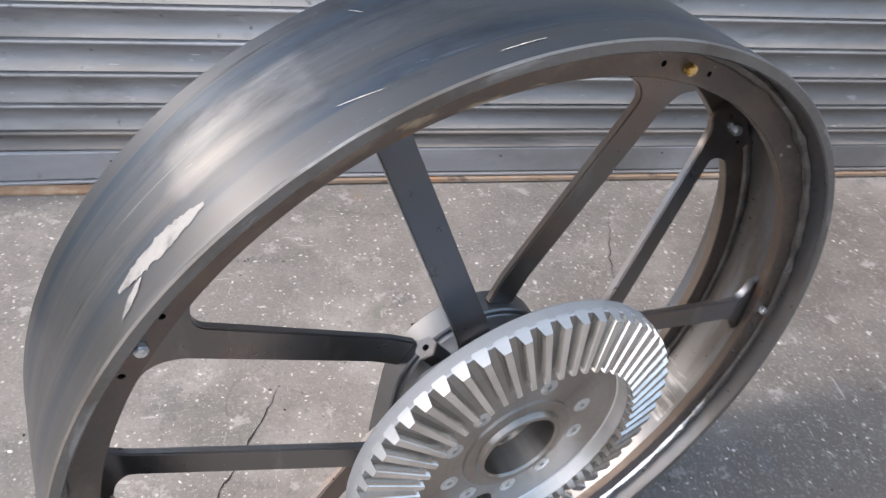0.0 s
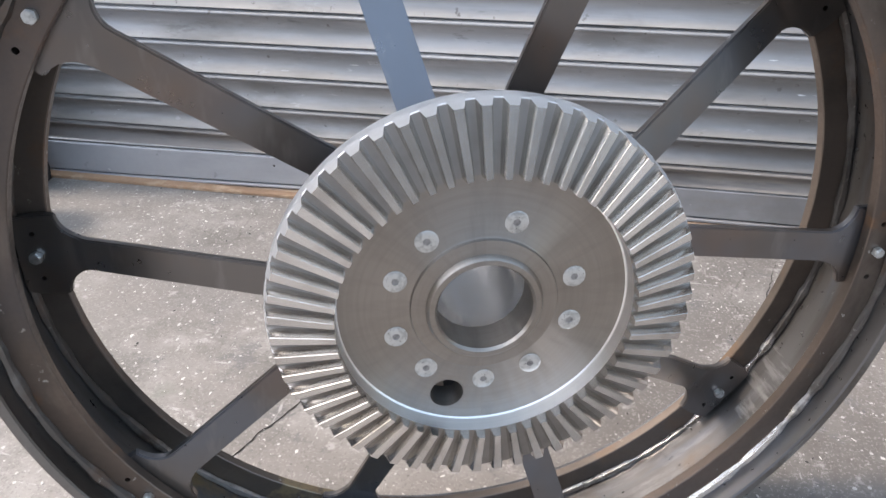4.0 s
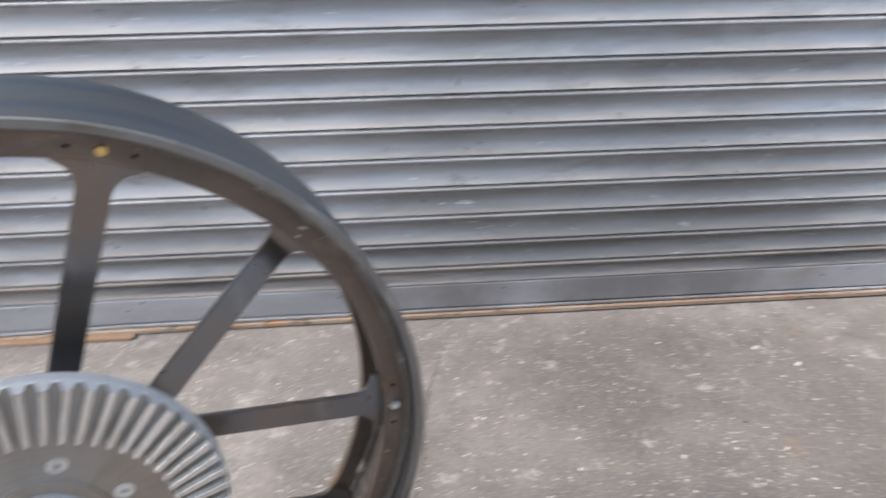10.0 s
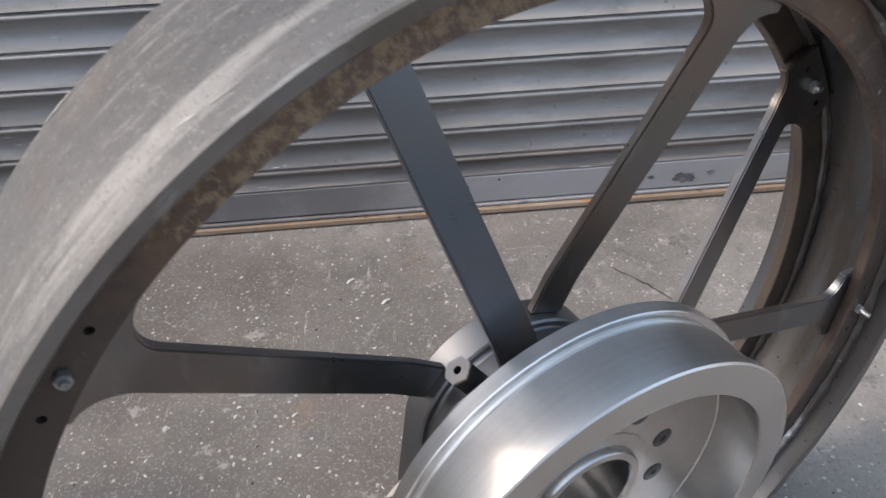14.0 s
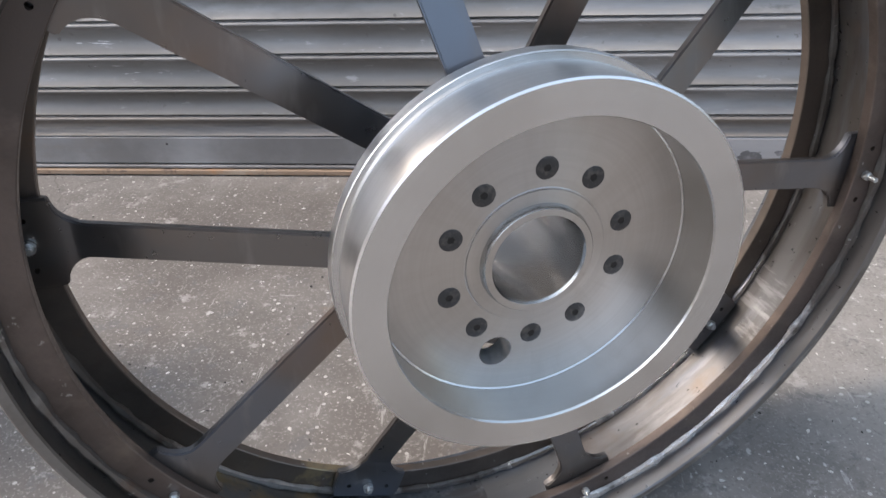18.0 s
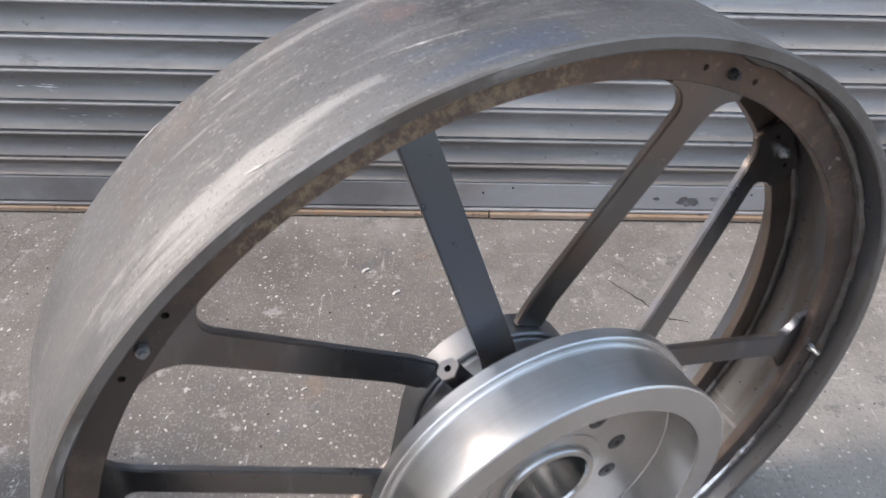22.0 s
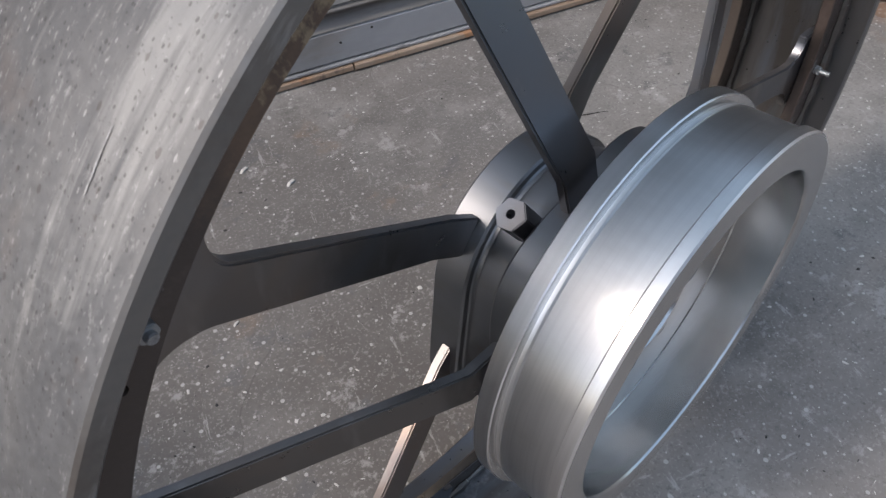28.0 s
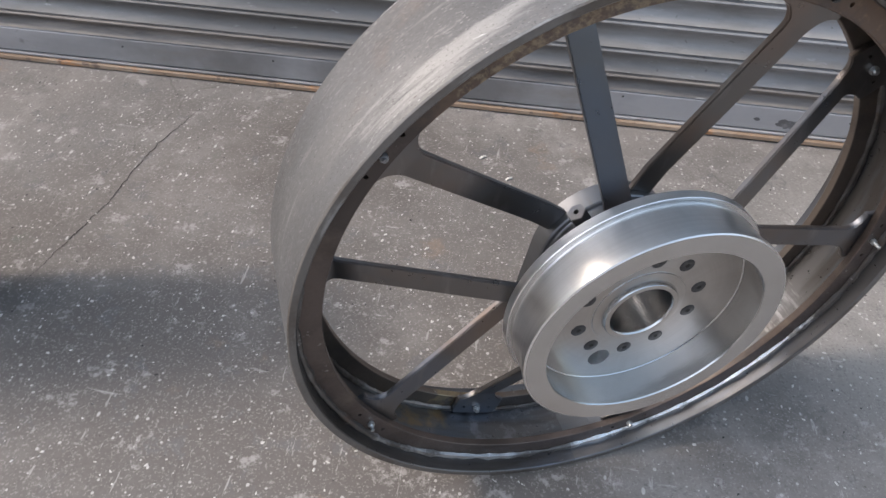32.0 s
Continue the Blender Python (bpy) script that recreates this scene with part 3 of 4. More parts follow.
BAR = surface("bar_steel", (0.2, 0.195, 0.19), 0.5, 0.6, [wear_or_light((0.13, 0.125, 0.12), 8, 0.46, soft=0.2), wear_or_light((0.2, 0.13, 0.09), 9, 0.58, soft=0.1), wear_or_light((0.4, 0.4, 0.4), 60, 0.68, soft=0.04)], (0.2, 120.0, 0.001), shift=True)
BAR_DARK = surface("dark_bar_steel", (0.075, 0.085, 0.08), 0.5, 0.5, [wear_or_light((0.05, 0.055, 0.052), 8, 0.48, soft=0.2), wear_or_light((0.14, 0.1, 0.075), 9, 0.6, soft=0.1)], (0.2, 120.0, 0.001))
TUBE_BLUE = surface("blue_grey_tube", (0.17, 0.185, 0.205), 0.45, 0.5, [wear_or_light((0.12, 0.125, 0.135), 8, 0.48, soft=0.2)], (0.15, 120.0, 0.001))
PALE = surface("pale_painted_sheet", (0.4, 0.39, 0.375), 0.6, 0.0, [wear_or_light((0.3, 0.29, 0.28), 6, 0.5, soft=0.2)], (0.15, 120.0, 0.001))
# white for the added pieces that replace glimpses of daylight
WHITE = surface("white_offcut", (0.86, 0.86, 0.87), 0.5, 0.0, [wear_or_light((0.75, 0.75, 0.77), 10, 0.5, soft=0.2)], (0.1, 120.0, 0.001))
BROWN = surface("brown_board", (0.102, 0.06, 0.039), 0.75, 0.0, [wear_or_light((0.066, 0.039, 0.027), 6, 0.48, soft=0.2, stretch=(4, 4, 0.5))], (0.3, 90.0, 0.001))
DARK_BOARD = surface("dark_timber", (0.045, 0.04, 0.038), 0.7, 0.0, [wear_or_light((0.03, 0.027, 0.026), 6, 0.48, soft=0.2, stretch=(4, 4, 0.5)), wear_or_light((0.08, 0.07, 0.062), 10, 0.6, soft=0.12)], (0.3, 90.0, 0.001))
BROWN_BOARD = surface("worn_board", (0.3, 0.19, 0.12), 0.75, 0.0, [wear_or_light((0.22, 0.14, 0.09), 9, 0.48, soft=0.2, stretch=(0.3, 3, 3)), wear_or_light((0.4, 0.29, 0.2), 14, 0.56, soft=0.1)], (0.3, 90.0, 0.001))
BLACK = surface("black_rubber", (0.02, 0.02, 0.02), 0.6, 0.0, [wear_or_light((0.04, 0.037, 0.035), 12, 0.5, soft=0.2)], (0.3, 120.0, 0.001))
CAST = surface("rusty_cast_iron", (0.065, 0.044, 0.034), 0.75, 0.1, [wear_or_light((0.06, 0.0425, 0.035), 9, 0.48, soft=0.2), wear_or_light((0.11, 0.066, 0.043), 16, 0.57, soft=0.1)], (0.6, 60.0, 0.003))


# ---- building helpers ----
def part(name, bm, mat, parent=None, label="", smooth=35):
    me = bpy.data.meshes.new(name)
    bmesh.ops.recalc_face_normals(bm, faces=bm.faces)
    bm.to_mesh(me)
    bm.free()
    if mat:
        me.materials.append(mat)
    if smooth:
        me.shade_smooth()
        me.set_sharp_from_angle(angle=radians(smooth))
    ob = new(name, me)
    ob.parent = parent
    if label:
        tagged(ob, label)
    return ob


def lathe(profile, seg=96, z0=0.0, closed=True, a0=0.0, a1=360.0):
    """Turns a line of (radius, reach towards the viewer) round the axle, which lies along y at height z0."""
    bm = bmesh.new()
    full = abs(a1 - a0) >= 360
    rings = []
    for i in range(seg if full else seg + 1):
        a = radians(a0 + (a1 - a0) * i / seg)
        rings.append([bm.verts.new((r * math.cos(a), -h, z0 + r * math.sin(a))) for r, h in profile])
    for i in range(seg):
        p, q = rings[i], rings[(i + 1) % len(rings)]
        for j in range(len(profile) if closed else len(profile) - 1):
            k = (j + 1) % len(profile)
            bm.faces.new((p[j], q[j], q[k], p[k]))
    if not full and closed:
        bm.faces.new(rings[0])
        bm.faces.new(rings[-1][::-1])
    return bm


def box(x, y, z, sx, sy, sz, bevel=0.0, m=None):
    bm = bmesh.new()
    bmesh.ops.create_cube(bm, size=1.0, matrix=Matrix.LocRotScale((x, y, z), None, (sx, sy, sz)))
    if bevel:
        bmesh.ops.bevel(bm, geom=bm.edges[:], offset=bevel, segments=2, affect="EDGES")
    if m is not None:
        bm.transform(m)
    return bm


def prism(outline, y0, y1, m=None, bevel=0.0):
    """An outline of (x, z) between two depths."""
    bm = bmesh.new()
    a = [bm.verts.new((x, y0, z)) for x, z in outline]
    b = [bm.verts.new((x, y1, z)) for x, z in outline]
    bm.faces.new(a)
    bm.faces.new(b[::-1])
    n = len(a)
    for i in range(n):
        bm.faces.new((a[i], b[i], b[(i + 1) % n], a[(i + 1) % n]))
    if bevel:
        bmesh.ops.recalc_face_normals(bm, faces=bm.faces)
        bmesh.ops.bevel(bm, geom=bm.edges[:], offset=bevel, segments=2, affect="EDGES")
    if m is not None:
        bm.transform(m)
    return bm


def ngon(r, n, turn=0.0):
    return [(r * math.cos(radians(turn + 360 * i / n)), r * math.sin(radians(turn + 360 * i / n))) for i in range(n)]


def tube_along(points, r, seg=16, wall=0.0, cap=True):
    """A round bar or pipe through points."""
    bm = bmesh.new()
    pts = [Vector(p) for p in points]
    rings = []
    for i, p in enumerate(pts):
        d = (pts[min(i + 1, len(pts) - 1)] - pts[max(i - 1, 0)]).normalized()
        u = d.orthogonal().normalized()
        if rings and abs(d.dot(last)) < 0.999999:
            u = (last_u - d * last_u.dot(d)).normalized()
        elif rings:
            u = last_u
        v = d.cross(u)
        last, last_u = d, u
        rings.append([bm.verts.new(p + (u * math.cos(2 * math.pi * j / seg) + v * math.sin(2 * math.pi * j / seg)) * r) for j in range(seg)])
    for a, b in zip(rings, rings[1:]):
        for j in range(seg):
            bm.faces.new((a[j], a[(j + 1) % seg], b[(j + 1) % seg], b[j]))
    if cap:
        bm.faces.new(rings[0][::-1])
        bm.faces.new(rings[-1])
    return bm


def joined(*bms):
    out = bmesh.new()
    for b in bms:
        me = bpy.data.meshes.new("tmp")
        b.to_mesh(me)
        b.free()
        out.from_mesh(me)
        bpy.data.meshes.remove(me)
    return out


def cut(ob, cutters):
    """Takes the cutters, each a bmesh, out of the object's mesh."""
    tool = bpy.data.objects.new("tool", bpy.data.meshes.new("tool"))
    scene.collection.objects.link(tool)
    b = joined(*cutters)
    bmesh.ops.recalc_face_normals(b, faces=b.faces)
    b.to_mesh(tool.data)
    b.free()
    md = ob.modifiers.new("cut", "BOOLEAN")
    md.operation, md.solver, md.object = "DIFFERENCE", "EXACT", tool
    par, ob.parent = ob.parent, None
    bpy.context.view_layer.update()
    me = bpy.data.meshes.new_from_object(ob.evaluated_get(bpy.context.evaluated_depsgraph_get()))
    ob.modifiers.clear()
    ob.data = me
    ob.parent = par
    bpy.data.objects.remove(tool)
    return ob


def polar(a, r, h, z0):
    """A pose at an angle and radius of the wheel, with its x axis outwards and -y along the axle towards the viewer."""
    return Matrix.Translation((0, 0, z0)) @ Matrix.Rotation(-radians(a), 4, "Y") @ Matrix.Translation((r, -h, 0))


# ---- floor ----
def sheet(x0, x1, y0, y1, z, nx, ny):
    bm = bmesh.new()
    g = [[bm.verts.new((x0 + (x1 - x0) * i / nx, y0 + (y1 - y0) * j / ny, z)) for i in range(nx + 1)] for j in range(ny + 1)]
    for j in range(ny):
        for i in range(nx):
            bm.faces.new((g[j][i], g[j][i + 1], g[j + 1][i + 1], g[j + 1][i]))
    return bm


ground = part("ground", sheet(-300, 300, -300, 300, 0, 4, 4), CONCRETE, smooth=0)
tagged(ground, "worn grey concrete floor with pale chips and stains", "floor", kind="structure")

# ---- roller shutter ----
SH_L, SH_R = -0.95, 3.36
shutter = tagged(new("roller_shutter"), "closed galvanised steel roller shutter with curved slats", "shutter", kind="structure")


def slat_mesh(h):
    """One hollow-curved slat of height h: forward lip at its foot (z = 0), a rolled bead and the recessed hook at its top."""
    n = 14
    line = [(0.006, 0.0034), (-0.005, 0.0026)]
    top = h - 0.0132
    for i in range(1, n + 1):
        u = i / n
        line.append((-0.0056 + 0.0135 * math.sin(math.pi * u ** 1.15) + 0.0036 * u, 0.0012 + u * (top - 0.0012)))
    cz, r = h - 0.0088, 0.0042
    for i in range(7):
        a = radians(-80 + 190 * i / 6)
        line.append((-0.0042 - r * math.cos(a), cz + r * math.sin(a)))
    line += [(0.010, h - 0.0046), (0.010, h + 0.004)]
    bm = bmesh.new()
    segs = 12
    rows = []
    for i in range(segs + 1):
        x = SH_L + (SH_R - SH_L) * i / segs
        rows.append([bm.verts.new((x, y, z)) for y, z in line])
    for a, b in zip(rows, rows[1:]):
        for j in range(len(line) - 1):
            bm.faces.new((a[j], b[j], b[j + 1], a[j + 1]))
    bmesh.ops.recalc_face_normals(bm, faces=bm.faces)
    return bm


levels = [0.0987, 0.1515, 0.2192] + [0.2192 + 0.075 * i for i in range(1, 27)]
full_slat = None
for z, z2 in zip(levels, levels[1:]):
    h = z2 - z
    if abs(h - 0.075) < 0.002 and full_slat:
        ob = new("slat", full_slat.data)
        ob.parent = shutter
    else:
        ob = part("slat", slat_mesh(h), SLAT if h > 0.06 else SLAT_LOWEST, shutter, smooth=50)
        if abs(h - 0.075) < 0.002:
            full_slat = ob
    ob.location.z = z
RAIL_B = 0.029


def droop(ob):
    """The rail and sill sag a little towards the shutter's end."""
    for v in ob.data.vertices:
        v.co.z -= 0.018 * min(1.0, max(0.0, (0.45 - v.co.x) / 0.8)) * min(1.0, max(0.0, (0.15 - v.co.z) / 0.1))
    return ob


def bar(x0, x1, y, z0, z1, d, bevel):
    """A long rail, cut into lengths so that it can bend."""
    bm = bmesh.new()
    n = 24
    for i in range(n + 1):
        x = x0 + (x1 - x0) * i / n
        ring = [bm.verts.new((x, y + q * d / 2, z)) for q, z in ((-1, z0 + bevel), (-1, z1 - bevel), (-1 + 2 * bevel / d, z1), (1, z1), (1, z0), (-1 + 2 * bevel / d, z0))]
        if i:
            for j in range(6):
                bm.faces.new((last[j], ring[j], ring[(j + 1) % 6], last[(j + 1) % 6]))
        else:
            bm.faces.new(ring)
        last = ring
    bm.faces.new(last)
    return bm


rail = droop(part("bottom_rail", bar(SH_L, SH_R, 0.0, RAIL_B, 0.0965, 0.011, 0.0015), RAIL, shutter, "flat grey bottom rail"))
droop(part("rail_web", bar(SH_L, SH_R, 0.008, 0.004, 0.1, 0.004, 0.0005), JAMB, shutter))
droop(part("rail_lip", bar(SH_L, SH_R, -0.003, 0.0195, 0.0255, 0.016, 0.001), RAIL, shutter, "pale steel lip under the rail"))
for x, z in ((0.11, 0.07), (0.24, 0.085), (0.49, 0.066), (0.53, 0.088), (1.02, 0.075), (1.44, 0.08), (2.30, 0.07), (2.37, 0.085), (2.95, 0.075)):
    part("rivet", prism(ngon(0.0028, 10), -0.0035, -0.0068, Matrix.Translation((x, 0, z)), 0.0005), HOLE, shutter, "small dark rivet")
droop(part("sill_angle", bar(SH_L, 2.315, -0.004, 0.0035, 0.0165, 0.026, 0.002), RUST, shutter, "rusty steel angle along the floor"))
part("sill_angle", bar(2.319, SH_R, -0.007, 0.0045, 0.0175, 0.026, 0.002), RUST, shutter, "rusty steel angle along the floor")
board = tagged(new("floor_board"), "thin brown wooden board lying along the shutter's foot", "board")
part("board", box(-0.12, -0.026, 0.004, 1.24, 0.03, 0.008, 0.0015), BROWN_BOARD, board)

# ---- walls that close the place ----
part("wall_back_right", box(SH_R + 2.15, 0.12, 1.15, 4.1, 0.24, 2.3), WALL, smooth=0)
tagged(bpy.data.objects["wall_back_right"], "grey block wall beside the shutter", "wall", kind="structure")
part("wall_back_left", box(SH_L - 2.15, 0.12, 1.15, 4.1, 0.24, 2.3), WALL, smooth=0)
tagged(bpy.data.objects["wall_back_left"], "grey block wall beside the shutter", "wall", kind="structure")
part("wall_lintel", box((SH_L + SH_R) / 2, 0.12, 2.235, SH_R - SH_L, 0.24, 0.13), WALL, smooth=0)
tagged(bpy.data.objects["wall_lintel"], "grey wall above the shutter", "wall", kind="structure")
# unseen wall, added so that the steel has something dark to reflect
part("wall_front", box(1.2, -9.12, 1.5, 22.0, 0.24, 3.0), WALL, smooth=0)
tagged(bpy.data.objects["wall_front"], "unseen plain block wall, added to darken reflections", "wall", kind="structure")

# ---- wheels ----
FRONT, BACK = 0.0261, -0.1418
RING_F, RING_B, RING_T = -0.0022, -0.1071, 0.012
RIM_BOLT = 0.4086


def wavy_bead(rho, h, r, seed, seg=260):
    """A weld run round the rim: a lumpy half-round bead."""
    rng = random.Random(seed)
    bm = bmesh.new()
    rings = []
    ph = [rng.uniform(0, 6.3) for _ in range(6)]
    for i in range(seg):
        a = 2 * math.pi * i / seg
        k = 1 + 0.12 * math.sin(17 * a + ph[0]) + 0.15 * math.sin(41 * a + ph[1]) + 0.14 * math.sin(67 * a + ph[3]) + 0.2 * rng.uniform(-1, 1)
        rr = rho + 0.0012 * math.sin(9 * a + ph[2])
        ring = []
        for j in range(8):
            b = 2 * math.pi * j / 8
            q = rr + r * k * math.cos(b)
            ring.append(bm.verts.new((q * math.cos(a), -(h + r * k * math.sin(b)), R + q * math.sin(a))))
        rings.append(ring)
    for i in range(seg):
        p, q = rings[i], rings[(i + 1) % seg]
        for j in range(8):
            bm.faces.new((p[j], q[j], q[(j + 1) % 8], p[(j + 1) % 8]))
    return bm


def spoke_mesh(a, front):
    """A flat bar from the rim's ring to the hub, with a flared foot behind (or before) the ring."""
    w, foot, th = 0.0168, 0.043, 0.009
    if front:
        h_rim, h_hub, r_hub, step = -0.0146, -0.0583, 0.0978, -th
    else:
        h_rim, h_hub, r_hub, step = -0.0948, -0.0074, 0.112, th
    side = [(r_hub, w), (0.136, w), (0.149, w), (0.166, w), (0.22, w), (0.28, w), (0.33, w), (0.3595, w)]
    for i in range(1, 9):
        b = radians(90 * i / 8)
        side.append((0.3595 + 0.026 * math.sin(b), w + 0.026 * (1 - math.cos(b))))
    side += [(0.391, foot), (0.403, foot), (0.415, foot - 0.001), (0.4255, foot - 0.004)]

    def reach(r):
        u = min(1.0, max(-0.13 if front else 0.0, (r - 0.149) / (0.3705 - 0.149)))
        return h_hub + (h_rim - h_hub) * u
    bm = bmesh.new()
    cols = []
    for r, v in side:
        row = []
        for s in (-1, 1):
            for d in (0, step):
                row.append(bm.verts.new((r, -(reach(r) + d), s * v)))
        cols.append(row)
    for p, q in zip(cols, cols[1:]):
        for i, j in ((0, 1), (1, 3), (3, 2), (2, 0)):
            bm.faces.new((p[i], q[i], q[j], p[j]))
    bm.faces.new([cols[0][i] for i in (0, 1, 3, 2)])
    bm.faces.new([cols[-1][i] for i in (0, 2, 3, 1)])
    bmesh.ops.recalc_face_normals(bm, faces=bm.faces)
    sharp = [e for e in bm.edges if e.calc_face_angle(0) > 0.9]
    bmesh.ops.bevel(bm, geom=sharp, offset=0.0014, segments=2, affect="EDGES")
    bm.transform(polar(a, 0, 0, R))
    return bm


def hex_bolt(a, h, name, mat, parent, stud=0.0, r=0.0065, rho=RIM_BOLT, label=""):
    m = polar(a, rho, h, R)
    bms = [prism(ngon(r, 6, 20), 0.0, -0.006, m, 0.0006)]
    if stud:
        bms.append(prism(ngon(r * 0.55, 14), 0.0, -0.006 - stud, m, 0.0005))
    else:
        bms.append(prism(ngon(r * 0.8, 18), -0.004, -0.0072, m, 0.0006))
    return part(name, joined(*bms), mat, parent, label)


def rod(a, rho, h0, h1, r, n=20):
    """A cutter: a round rod parallel to the axle."""
    return prism(ngon(r, n), -h0, -h1, polar(a, rho, 0, R))


def rim(thing, spin, seed, bolt_mats, studs, tread):
    c = 0.0016
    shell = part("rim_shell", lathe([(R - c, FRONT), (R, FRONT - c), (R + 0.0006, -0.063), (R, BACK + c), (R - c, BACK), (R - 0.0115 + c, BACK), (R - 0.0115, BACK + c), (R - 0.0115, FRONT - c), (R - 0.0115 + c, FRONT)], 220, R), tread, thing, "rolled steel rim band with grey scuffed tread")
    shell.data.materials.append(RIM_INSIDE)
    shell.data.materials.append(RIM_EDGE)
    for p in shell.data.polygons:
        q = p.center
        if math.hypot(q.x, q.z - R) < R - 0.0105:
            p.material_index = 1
        elif abs(p.normal.y) > 0.5:
            p.material_index = 2
    for nm, h, mark in (("front_ring", RING_F, 1), ("back_ring", RING_B + RING_T, 0)):
        ring = part(nm, lathe([(0.3952, h - 0.001), (0.3962, h), (0.4292, h), (0.4292, h - RING_T), (0.3962, h - RING_T), (0.3952, h - RING_T + 0.001)], 200, R), (RING if tread is TREAD_A else RING_RUSTY) if mark else RING_BACK, thing, "dark brown steel ring welded inside the rim")
        cutters = []
        for i in range(5):
            a = spin + 72 * i + (0 if mark else 36)
            for s in (-4.2, 4.2):
                cutters.append(rod(a + s, RIM_BOLT, h + 0.01, h - 0.02, 0.0029, 12))
        cut(ring, cutters)
        ring.data.shade_smooth()
        ring.data.set_sharp_from_angle(angle=radians(35))
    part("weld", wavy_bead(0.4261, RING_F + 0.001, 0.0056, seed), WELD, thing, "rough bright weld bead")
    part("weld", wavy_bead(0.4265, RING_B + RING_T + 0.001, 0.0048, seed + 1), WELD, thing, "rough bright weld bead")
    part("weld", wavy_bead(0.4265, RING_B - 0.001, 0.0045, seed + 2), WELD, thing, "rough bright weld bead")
    for i in range(5):
        for a, front in ((spin + 72 * i, True), (spin + 36 + 72 * i, False)):
            sp = part("spoke", spoke_mesh(a, front), STEEL_SPOKE, thing)
            if not front:
                cut(sp, [rod(a + side, RIM_BOLT, -0.07, -0.11, 0.0026, 12) for side in (-3.4, 3.4)])
                sp.data.shade_smooth()
                sp.data.set_sharp_from_angle(angle=radians(35))
            sp.data.materials.append(STEEL_EDGE)
            for p in sp.data.polygons:
                if p.area < 2e-4 and abs(p.normal.y) < 0.86 and abs(p.normal.y) > 0.2:
                    p.material_index = 1
        hex_bolt(spin + 72 * i, RING_F, "rim_bolt", bolt_mats[i], thing, studs[i], 0.0058 if tread is TREAD_A else 0.0052)
        hex_bolt(spin + 36 + 72 * i, -0.0858, "rim_bolt", ZINC, thing, 0.004 if studs[0] else 0.0)


def hub(thing, spin):
    """The bearing housing: round above, with splayed flat sides and a flat foot, behind a rounded five-cornered flange."""
    line = [(0.043, -0.093, 0, 0), (0.070, -0.093, 0, 0), (0.074, -0.087, 0, 0), (0.0965, -0.087, 1, 0), (0.0985, -0.085, 1, 0), (0.0985, -0.0555, 1, 0), (0.0968, -0.0536, 1, 0),
            (0.0925, -0.0530, 1, 0), (0.0915, -0.0515, 1, 0), (0.0915, -0.0485, 1, 0), (0.0935, -0.0470, 1, 0), (0.0945, -0.0445, 1, 0), (0.0948, -0.032, 1, 0), (0.0965, -0.0215, 0.6, 0), (0.1015, -0.0155, 0.2, 0.4),
            (0.1195, -0.013, 0, 1), (0.1215, -0.011, 0, 1), (0.1215, 0.017, 0, 1), (0.117, 0.0195, 0, 1), (0.09, 0.0195, 0, 0), (0.09, 0.0252, 0, 0), (0.043, 0.0252, 0, 0)]

    def housing(a):
        """How far the outline stands out, as a share of the round part's radius."""
        a = abs(math.degrees(math.atan2(math.cos(a), math.sin(a))))
        if a <= 81:
            return 1.0
        side = 1.0 / max(0.05, math.cos(radians(a - 81)))
        foot = 1.12 / max(0.05, -math.cos(radians(a)))
        return (side ** -9 + foot ** -9) ** (-1 / 9)
    bm = bmesh.new()
    rings = []
    for i in range(180):
        a = 2 * math.pi * i / 180
        w = 0.0065 * math.cos(5 * (a - radians(spin)))
        ring = []
        for r, h, flat, wave in line:
            q = r * (1 + flat * (housing(a) - 1)) + w * wave
            ring.append(bm.verts.new((q * math.cos(a), -h, R + q * math.sin(a))))
        rings.append(ring)
    for i in range(180):
        p, q = rings[i], rings[(i + 1) % 180]
        for j in range(len(line)):
            k = (j + 1) % len(line)
            bm.faces.new((p[j], q[j], q[k], p[k]))
    drum = part("hub_drum", bm, HUB_STEEL, thing, "satin grey steel bearing housing with flat splayed sides")
    cut(drum, [rod(spin + 180, 0.101, 0.08, -0.012, 0.0155, 32)])
    drum.data.shade_smooth()
    drum.data.set_sharp_from_angle(angle=radians(30))
    drum.data.materials.append(STEEL_TURNED_DARK)
    for p in drum.data.polygons:
        if math.hypot(p.center.x, p.center.z - R) < 0.044:
            p.material_index = len(drum.data.materials) - 1
    for a in (spin + 54.82,):
        m = Matrix.Translation((0, 0, R)) @ Matrix.Rotation(-radians(a), 4, "Y") @ Matrix.Translation((0.1334, 0.0272, 0)) @ Matrix.Rotation(radians(90), 4, "Z")
        plug = part("hex_plug", prism(ngon(0.0125, 6, 10), 0.0, 0.046, m, 0.0008), STEEL_SPOKE, thing, "dark hexagonal plug with a drilled centre")
        cut(plug, [prism(ngon(0.0035, 14), -0.01, 0.014, m)])


def socket_screw(a, rho, h, mat, parent):
    """A flat countersunk screw with a hexagonal socket, standing a hair proud."""
    m = polar(a, rho, h, R)
    s = part("screw", lathe([(0.0, 0.0008), (0.0092, 0.0008), (0.0102, 0.0003), (0.0106, -0.0015), (0.0, -0.0015)], 28, 0, False), mat, parent)
    s.data.transform(m)
    cut(s, [prism(ngon(0.0036, 6, a * 1.7), -0.003, 0.001, m), ])
    floor_disc = part("socket", prism(ngon(0.0037, 6, a * 1.7), -0.0003, 0.0, m), ZINC_DIP if mat is ZINC else HOLE, s)
    return s


def bevel_gear(thing, spin):
